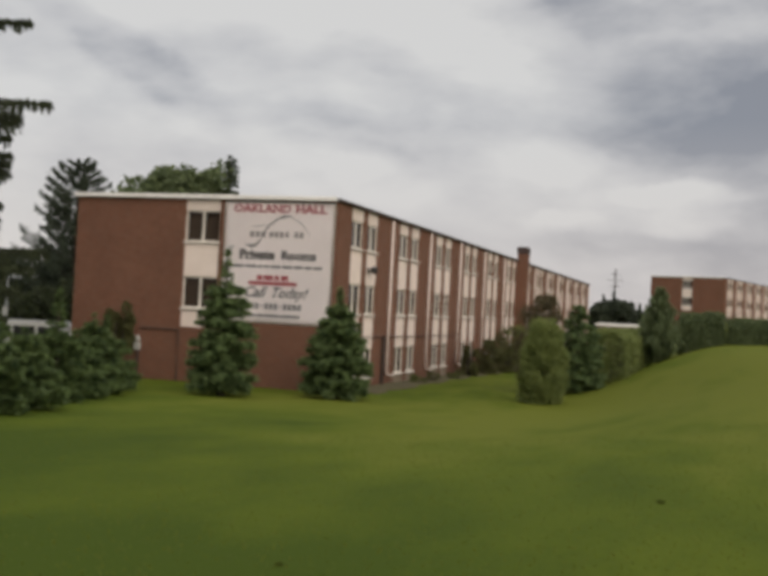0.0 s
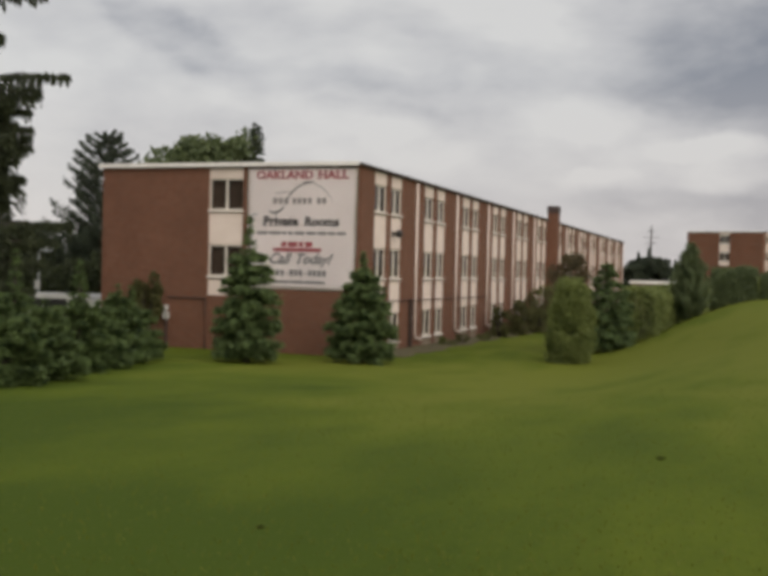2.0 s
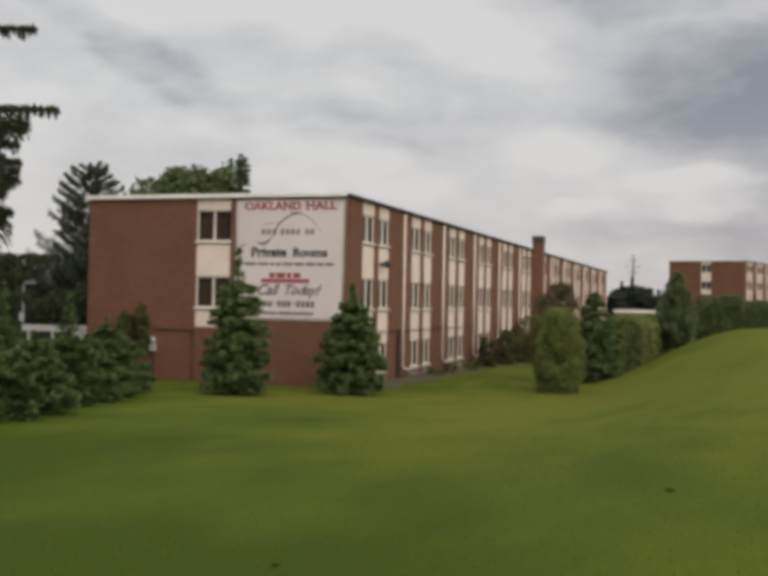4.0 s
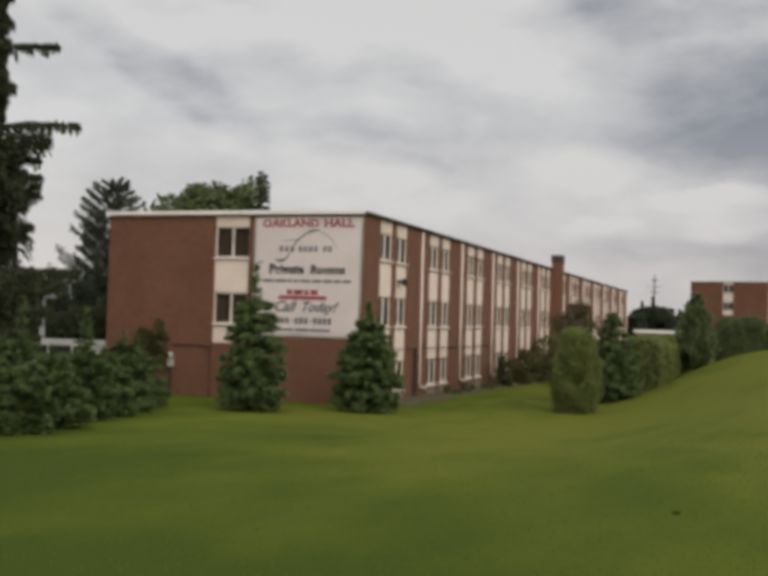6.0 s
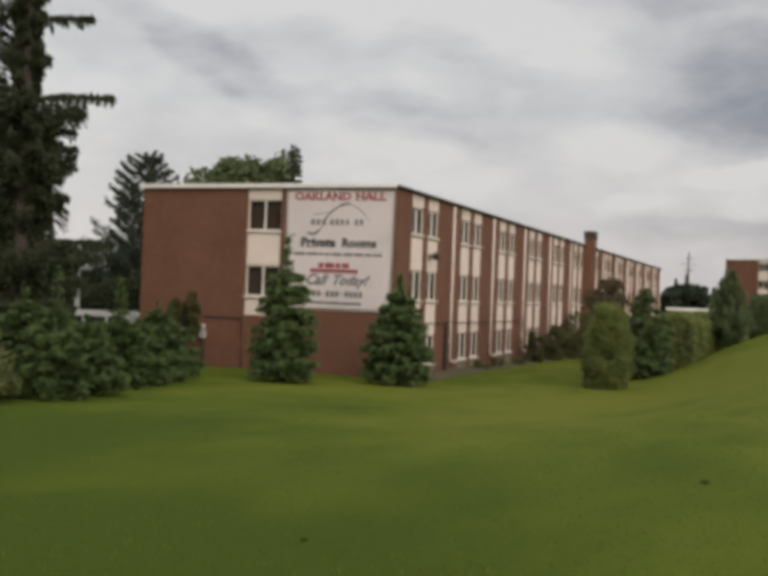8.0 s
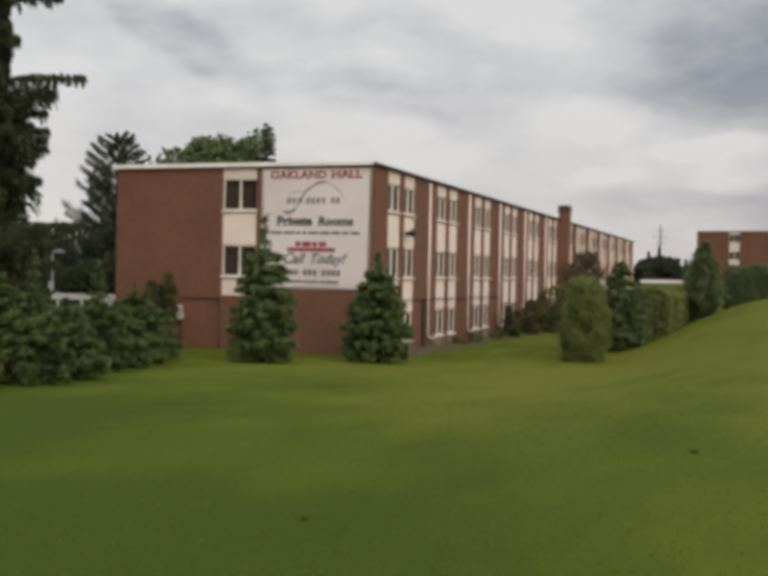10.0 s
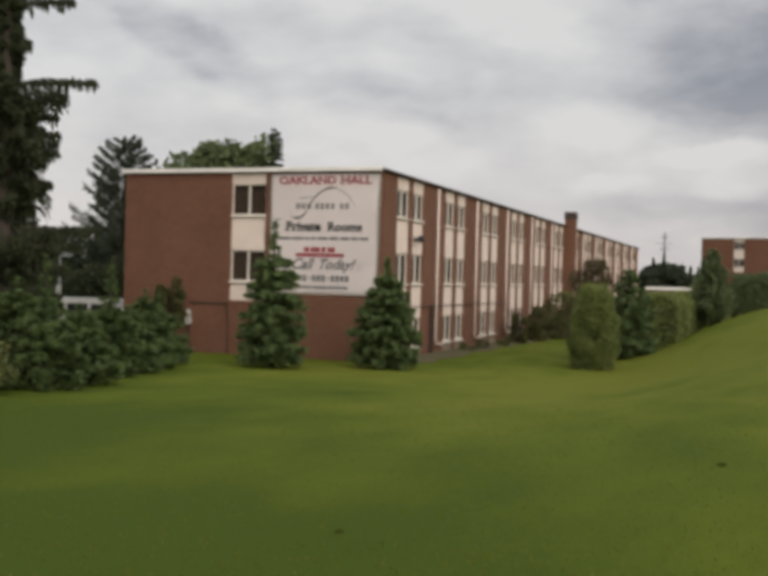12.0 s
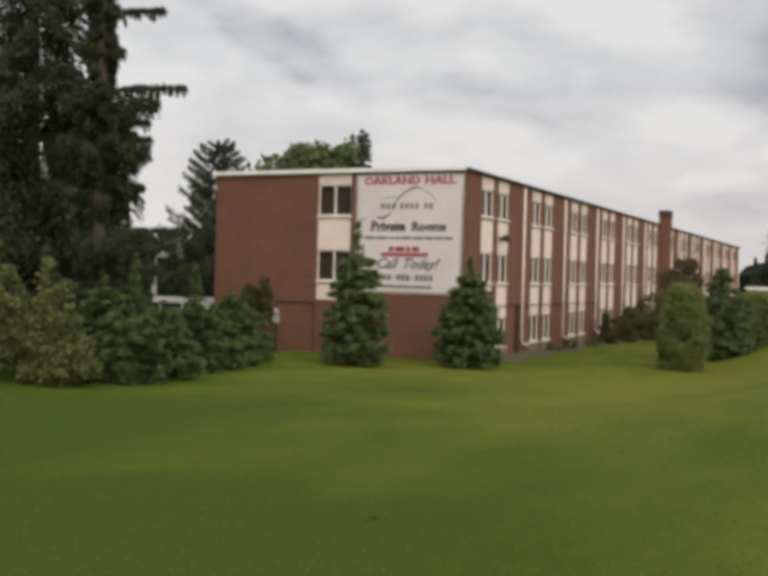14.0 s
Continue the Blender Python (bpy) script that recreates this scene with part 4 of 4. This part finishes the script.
def clipped_hedge(x0, y0, x1, y1, w, top, mat, label, seed, group, n=22000, leaf=0.10):
    """A trimmed hedge between two points with a level top, its face a little lumpy, leaves all over it."""
    rg = np.random.default_rng(seed)
    ob = tagged(new("clipped_hedge"), label, "hedge", group)
    a, b = np.array([x0, y0]), np.array([x1, y1])
    ln = float(np.linalg.norm(b - a))
    along, across = (b - a) / ln, np.array([-(b - a)[1], (b - a)[0]]) / ln
    foot = float(min(ground_z(x0, y0), ground_z(x1, y1)))
    ob.matrix_basis = pose(x0, y0, foot)
    s = rg.uniform(-0.04, 1.04, n) * ln
    face = rg.uniform(0, 1, n)
    roof = face < 0.38
    t = np.where(roof, rg.uniform(-1, 1, n), np.sign(rg.normal(size=n)) * (1 - 0.10 * rg.uniform(0, 1, n)))
    ends = rg.uniform(0, 1, n) < 0.12
    s = np.where(ends, np.where(rg.uniform(0, 1, n) < 0.5, -0.03, 1.03) * ln, s)
    t = np.where(ends, rg.uniform(-1, 1, n), t)
    px, py = x0 + along[0] * s + across[0] * t * w / 2, y0 + along[1] * s + across[1] * t * w / 2
    g = ground_z(px, py)
    full = top - g - 0.34 * np.abs(t) ** 3 + 0.06 * np.sin(s * 2.3 + seed) + 0.04 * np.sin(s * 5.1 + 2 * t)
    z = np.where(roof & ~ends, full - 0.12 * rg.uniform(0, 1, n) ** 2, full * rg.uniform(0.02, 1, n))
    swell = 1 + 0.07 * np.sin(s * 3.1 + z * 2 + seed) + 0.05 * np.sin(s * 7.3 - z * 3)
    px, py = x0 + along[0] * s + across[0] * t * swell * w / 2, y0 + along[1] * s + across[1] * t * swell * w / 2
    pos = np.stack([px - x0, py - y0, g + z - foot], 1) + rg.normal(0, 0.05, (n, 3))
    way = unit(rg.normal(0, 0.6, (n, 3)) + np.array([0, 0, 0.7]))
    part("foliage", leaf_mesh("foliage", pos, way, rg, leaf, leaf * 0.6), mat, ob)
    for k in range(max(3, int(ln / 0.9))):
        q = a + along * ln * (k + 0.5) / max(3, int(ln / 0.9)) - a
        zz = float(ground_z(x0 + q[0], y0 + q[1])) - foot
        bm = bmesh.new()
        tube(bm, [(q[0], q[1], zz - 0.1), (q[0] + 0.1, q[1], zz + 0.6), (q[0], q[1] + 0.1, top - foot - 0.4)], [0.05, 0.035, 0.012], 6)
        part("stem", bm, BARK, ob)
    return ob


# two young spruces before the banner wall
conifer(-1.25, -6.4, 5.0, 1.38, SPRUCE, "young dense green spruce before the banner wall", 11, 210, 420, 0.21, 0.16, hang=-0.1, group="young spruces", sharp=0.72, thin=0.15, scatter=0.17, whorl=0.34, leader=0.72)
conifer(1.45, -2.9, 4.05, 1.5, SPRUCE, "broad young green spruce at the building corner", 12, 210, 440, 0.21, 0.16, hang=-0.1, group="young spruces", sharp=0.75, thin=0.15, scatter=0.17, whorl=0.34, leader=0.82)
# row of young spruces
ROW = [(-4.1, -8.9, 2.6, 1.25), (-2.9, -11.2, 2.3, 1.3), (-1.9, -13.4, 2.1, 1.3), (-0.75, -15.6, 2.7, 1.05), (0.6, -18.4, 1.75, 1.15), (-3.25, -15.0, 3.4, 0.9), (-4.9, -12.0, 1.5, 0.9), (-0.9, -18.6, 2.4, 1.2), (1.3, -20.3, 1.85, 1.0)]
for i, (x, y, h, r) in enumerate(ROW):
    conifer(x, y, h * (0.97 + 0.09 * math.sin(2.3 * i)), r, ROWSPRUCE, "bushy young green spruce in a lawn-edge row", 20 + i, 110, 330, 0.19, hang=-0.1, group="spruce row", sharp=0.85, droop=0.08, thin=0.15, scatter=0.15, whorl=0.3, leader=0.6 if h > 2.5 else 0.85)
# yellowish broadleaf bushes at the near end of the row
for i, (x, y, h, r) in enumerate([(0.3, -21.6, 1.3, 0.95), (-1.2, -20.2, 1.75, 0.95), (-0.2, -22.6, 1.4, 0.85), (-2.4, -21.0, 1.75, 1.05), (1.3, -22.0, 0.9, 0.7)]):
    wild_bush(x, y, h, r, WILD, "straggling olive green leafy bush beside the young spruces", 31 + i, "wild bushes")
# great old spruce with long drooping boughs
conifer(-9.5, -9.9, 19.0, 1.8, BIGSPRUCE, "tall old dark spruce with long drooping boughs", 41, 230, 900, 0.25, 0.10, 0.05, 0.2, 0.8, name="old_spruce", scatter=0.11, thin=0.2, curtain=0.14, group="old spruces",
        shoulder=0.47, extra=[(0.475, 0.5, 2.9), (0.615, 0.45, 2.15), (0.74, 0.5, 1.7), (0.385, 0.5, 1.75), (0.215, 0.5, 3.1), (0.185, 0.5, 2.6), (0.15, 0.4, 2.3), (0.10, 0.3, 2.0), (0.42, 0.9, 1.65), (0.355, 0.8, 1.7), (0.30, 0.6, 1.5)])
conifer(-13.0, -9.8, 21.0, 4.6, BIGSPRUCE, "broad old dark spruce with dense hanging boughs", 42, 215, 850, 0.3, 0.22, 0.05, 0.65, 0.8, name="old_spruce", scatter=0.1, thin=0.22, curtain=0.12, group="old spruces", leader=0.45, spare=2)
# beside and behind the building
shrub(-8.7, -1.5, 3.1, 0.72, SCRUB, "brownish shrub against the brick wall", 45, 6000, 0.12)
conifer(-23.4, 15.0, 11.9, 4.3, HAZYSPRUCE, "dark spruce with upswept boughs behind the building", 51, 150, 420, 0.28, -0.3, 0.05, 0.55, 0.2, scatter=0.085, thin=0.2)
broadleaf(-18.3, 15.8, 13.2, 3.1, HAZYLEAF, "rounded green tree behind the flat roof", 52, 11000, 0.34, 55)
broadleaf(-15.8, 16.3, 13.2, 3.0, HAZYLEAF, "rounded green tree behind the flat roof", 53, 11000, 0.34, 55)
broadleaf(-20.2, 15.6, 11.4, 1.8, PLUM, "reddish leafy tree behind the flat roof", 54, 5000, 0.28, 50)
conifer(-13.9, 17.0, 12.7, 2.2, HAZYSPRUCE, "narrow spruce behind the flat roof", 55, 110, 110, 0.33, 0.1, sharp=0.8)
# along the side of the building
shrub(7.85, 3.3, 3.2, 0.96, CEDAR, "columnar olive-green cedar shrub on the lawn", 61, 34000, 0.10, top=0.35, name="cedar_shrub", lumps=190)
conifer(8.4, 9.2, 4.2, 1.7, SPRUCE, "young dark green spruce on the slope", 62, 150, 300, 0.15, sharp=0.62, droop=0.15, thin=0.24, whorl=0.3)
shrub(6.85, 8.0, 4.4, 1.0, PLUM, "reddish-brown leafy ornamental tree", 63, 8000, 0.13, stems=3, top=0.7, name="plum_tree", category="tree", lumps=110)
clipped_hedge(9.7, 10.0, 10.2, 15.4, 1.7, 2.82, CEDAR, "olive green clipped hedge on the slope", 70, "clipped hedges")
clipped_hedge(10.25, 15.9, 10.95, 22.0, 1.7, 2.86, LIME, "lighter green clipped hedge on the slope", 71, "clipped hedges")
conifer(11.7, 14.4, 3.8, 1.3, HEDGE, "tall pointed dark green arborvitae", 75, 150, 260, 0.15, -0.5, 0.02, 0.75, 0.0, name="arborvitae", thin=0.28)
clipped_hedge(12.75, 15.6, 14.65, 15.7, 1.4, 3.86, YEW, "tall dark green hedge at the lawn edge", 80, "dark hedges")
clipped_hedge(15.1, 15.7, 18.2, 15.7, 1.3, 3.66, YEW, "dark green hedge at the lawn edge", 81, "dark hedges")
clipped_hedge(18.5, 15.7, 22.5, 15.9, 1.3, 3.75, YEW, "dark green hedge at the lawn edge", 82, "dark hedges")
for i, (x, y, h, r) in enumerate([(1.1, 18.8, 1.8, 0.5), (1.35, 23.4, 2.0, 0.95), (1.6, 27.5, 2.8, 1.1), (1.7, 31.0, 3.0, 1.2), (2.3, 35.5, 3.4, 1.4)]):
    shrub(x, y, h, r, SCRUB if i < 3 else CEDAR, "unclipped shrub growing along the building wall", 95 + i, 4000, 0.14, top=0.6, group="wall shrubs")
for i in range(5):
    shrub(0.85 + 0.1 * (i % 3), 9.4 + 2.7 * i + 0.5 * math.sin(4 * i), 0.36 + 0.1 * math.sin(2 * i), 0.42, SCRUB if i % 2 else WILD, "low scrubby plant in the wall bed", 110 + i, 700, 0.09, top=0.5, lumps=9, stems=2, group="bed plants")


def wall_bed():
    """Bare planting strip along the side wall."""
    ys = np.arange(1.2, 37.4, 0.6)
    edge = 1.55 + 0.18 * np.sin(ys * 1.3) + 0.1 * np.sin(ys * 3.1)
    v, f = [], []
    for y, e in zip(ys, edge):
        for x in (0.02, 0.5 * e, e):
            v.append((x, y, float(ground_z(x, y)) + (0.05 if x < e else 0.012)))
    for k in range(len(ys) - 1):
        for c in (0, 1):
            f.append((3 * k + c, 3 * k + c + 1, 3 * k + c + 4, 3 * k + c + 3))
    tagged(part("planting_bed", smooth(mesh_np("planting_bed", v, f)), SOIL), "bare brown soil strip along the wall", "bed", kind="structure")


wall_bed()

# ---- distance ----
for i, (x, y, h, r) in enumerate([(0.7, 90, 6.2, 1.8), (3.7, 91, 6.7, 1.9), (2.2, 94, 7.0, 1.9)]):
    broadleaf(x, y, h, r, HAZYSPRUCE, "distant dark round-crowned tree", 130 + i, 9000, 0.36, 60, base=-0.3)
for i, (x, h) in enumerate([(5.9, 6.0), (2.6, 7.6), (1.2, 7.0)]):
    conifer(x, 89 + i, h, 1.0, HAZYSPRUCE, "distant narrow dark green spruce", 133 + i, 110, 130, 0.28, 0.1, base=-0.3, thin=0.3, group="distant spruces")
for i, (x, y, h, r) in enumerate([(-30, 26, 7.4, 4.0), (-37, 22, 6.6, 4.3), (-27, 34, 7.0, 4.0), (-44, 18, 8, 4.8), (-50, 8, 8.5, 5.0)]):
    broadleaf(x, y, h, r, BIGSPRUCE, "dark leafy tree behind the parked van", 140 + i, 8000, 0.5)


for i, (x, y) in enumerate([(-25, 12), (-29, 13), (-33, 11), (-21, 10)]):
    shrub(x, y, 3.2 + 0.4 * math.sin(3 * i), 2.6, BIGSPRUCE, "dark broad bush behind the parked van", 150 + i, 5000, 0.3, lumps=40, group="bushes by the van")


def far_woods():
    """A ring of woods all round the place."""
    rg = np.random.default_rng(9)
    n = 60000
    a = rg.uniform(0, 2 * np.pi, n)
    d = 330 + rg.uniform(0, 40, n)
    top = 5 + 1.2 * np.sin(a * 9) + 0.9 * np.sin(a * 31 + 1) + 0.7 * np.sin(a * 83)
    pos = np.stack([d * np.cos(a), d * np.sin(a), 0.5 + rg.uniform(0, 1, n) * top], 1)
    along = unit(rg.normal(size=(n, 3)))
    tagged(part("far_woods", leaf_mesh("far_woods", pos, along, rg, 1.7, 1.2), HAZYSPRUCE), "distant belt of dark woods", "woods", kind="stuff")


far_woods()


def build_pole():
    x, y = -4.8, 172.0
    p = planted("power_pole", x, y, 16, "distant wooden power pole with crossarms", "pole")
    p.location.z = 0.0
    bm = bmesh.new(); tube(bm, [(0, 0, -1), (0, 0, 14.2)], [0.3, 0.11], 8)
    part("mast", bm, BARK, p)
    for z, w in ((12.9, 0.9), (11.6, 1.9), (10.4, 1.2)):
        bm = bmesh.new(); add_box(bm, -0.8 * w, 0.8 * w, -0.04, 0.04, z, z + 0.08)
        part("crossarm", bm, BARK, p)
        for s in (-0.72, -0.36, 0.36, 0.72):
            bm = bmesh.new(); tube(bm, [(s * w, 0, z + 0.06), (s * w, 0, z + 0.3)], [0.06, 0.04], 6)
            part("insulator", bm, DARK, p)


def build_garage():
    g = tagged(new("low_garage"), "low distant garage with a pale flat roof edge", "garage")
    g.matrix_basis = pose(5.8, 58.4, 0)
    bm = bmesh.new(); add_box(bm, -1.8, 1.8, 0, 5, -1.5, 2.75)
    part("wall", bm, CONCRETE, g)
    bm = bmesh.new(); add_box(bm, -1.95, 1.95, -0.25, 5.2, 2.75, 3.0)
    part("roof", bm, FASCIA, g)


def build_van(x, y, turn, label):
    v = tagged(new("parked_van"), label, "van", "parked vans")
    v.matrix_basis = pose(x, y, float(ground_z(x, y)), 0, 0, turn)
    prof = [(-2.5, 0.4), (-2.5, 1.75), (-2.35, 1.98), (1.1, 2.0), (1.35, 1.9), (1.85, 1.15), (2.5, 1.0), (2.55, 0.4)]
    bm = bmesh.new()
    a = [bm.verts.new((x, -0.95, z)) for x, z in prof]; b = [bm.verts.new((x, 0.95, z)) for x, z in prof]
    bm.faces.new(a); bm.faces.new(b[::-1])
    for i in range(len(prof)):
        j = (i + 1) % len(prof)
        bm.faces.new((a[j], a[i], b[i], b[j]))
    bmesh.ops.bevel(bm, geom=bm.edges[:], offset=0.06, segments=2, affect="EDGES")
    part("body", bm, CARPAINT, v)
    for x0, x1 in ((-2.2, -1.0), (-0.85, 0.2), (0.35, 1.25)):
        bm = bmesh.new(); add_box(bm, x0, x1, -0.965, -0.955, 1.25, 1.75)
        part("side_window", bm, DARK, v)
    for x in (-1.6, 1.6):
        for y in (-0.9, 0.7):
            bm = bmesh.new(); tube(bm, [(x, y - 0.02, 0.33), (x, y + 0.2, 0.33)], 0.33, 16)
            w = part("wheel", bm, RUBBER, v)
            bm = bmesh.new(); tube(bm, [(x, y - 0.03, 0.33), (x, y + 0.05, 0.33)], 0.19, 12)
            part("hubcap", bm, GALV, w)


def build_lamp_post():
    p = planted("lamp_post", -19.9, 5.1, 4.2, "slim grey lamp post behind the young spruces", "lamp post")
    bm = bmesh.new(); tube(bm, [(0, 0, -0.1), (0, 0, 4.0), (0.08, 0, 4.15), (0.3, 0, 4.2)], [0.07, 0.05, 0.045, 0.04], 8)
    part("mast", bm, GALV, p)
    bm = bmesh.new(); add_box(bm, 0.25, 0.75, -0.13, 0.13, 4.08, 4.24)
    bmesh.ops.bevel(bm, geom=bm.edges[:], offset=0.04, segments=2, affect="EDGES")
    part("lamp_head", bm, GALV, p, None, "pale grey lamp head")
    bm = bmesh.new(); add_box(bm, -0.16, 0.16, -0.10, -0.07, 2.15, 2.6)
    part("sign_plate", bm, METER, p, None, "pale blank sign plate")


def weed(x, y, size, seed):
    """A low tuft of coarse darker blades standing in the mown lawn."""
    rg = np.random.default_rng(seed)
    ob = planted("weed_tuft", x, y, size, "small dark tuft of coarse grass in the lawn", "weed", 0.0, "lawn weeds")
    n = 90
    a, lean = rg.uniform(0, 2 * np.pi, n), rg.uniform(0.1, 0.9, n)
    way = unit(np.stack([np.cos(a) * lean, np.sin(a) * lean, np.ones(n)], 1))
    ln = size * rg.uniform(0.5, 1.1, n)
    root = np.stack([rg.normal(0, 0.35, n), rg.normal(0, 0.35, n), np.zeros(n)], 1) * size
    side = unit(np.cross(way, rg.normal(size=(n, 3))))
    v, f = quads(root + way * (ln * 0.45)[:, None], way, side, ln, 0.014)
    part("tuft", mesh_np("tuft", v, f.tolist()), WEED, ob)


build_pole()
build_garage()
build_van(-16.6, 3.6, 14, "white van parked behind the young spruces")
build_van(-18.1, -1.9, 20, "white van parked behind the leafy bushes")
build_lamp_post()
for k, (x, y, size) in enumerate([(13.54, -24.4, 0.05), (11.1, -28.4, 0.035)]):
    weed(x, y, size, 200 + k)


def lawn_tufts():
    """Grass blades on the near lawn."""
    rg = np.random.default_rng(3)
    n = 10000
    d = 4.5 + 16 * rg.uniform(0, 1, n) ** 1.4
    a = radians(113) + rg.uniform(-0.55, 0.55, n)
    x, y = 14 + d * np.cos(a), -34.6 + d * np.sin(a)
    h = rg.uniform(0.02, 0.045, n)
    pos = np.stack([x, y, ground_z(x, y) + h * 0.45], 1)
    along = unit(np.stack([rg.normal(0, 0.5, n), rg.normal(0, 0.5, n), np.ones(n)], 1))
    side = unit(np.cross(along, rg.normal(size=(n, 3))))
    v, f = quads(pos, along, side, h, 0.012)
    tagged(part("grass", mesh_np("grass", v, f.tolist()), GRASS), "short mown green grass blades", "grass", kind="stuff")


lawn_tufts()
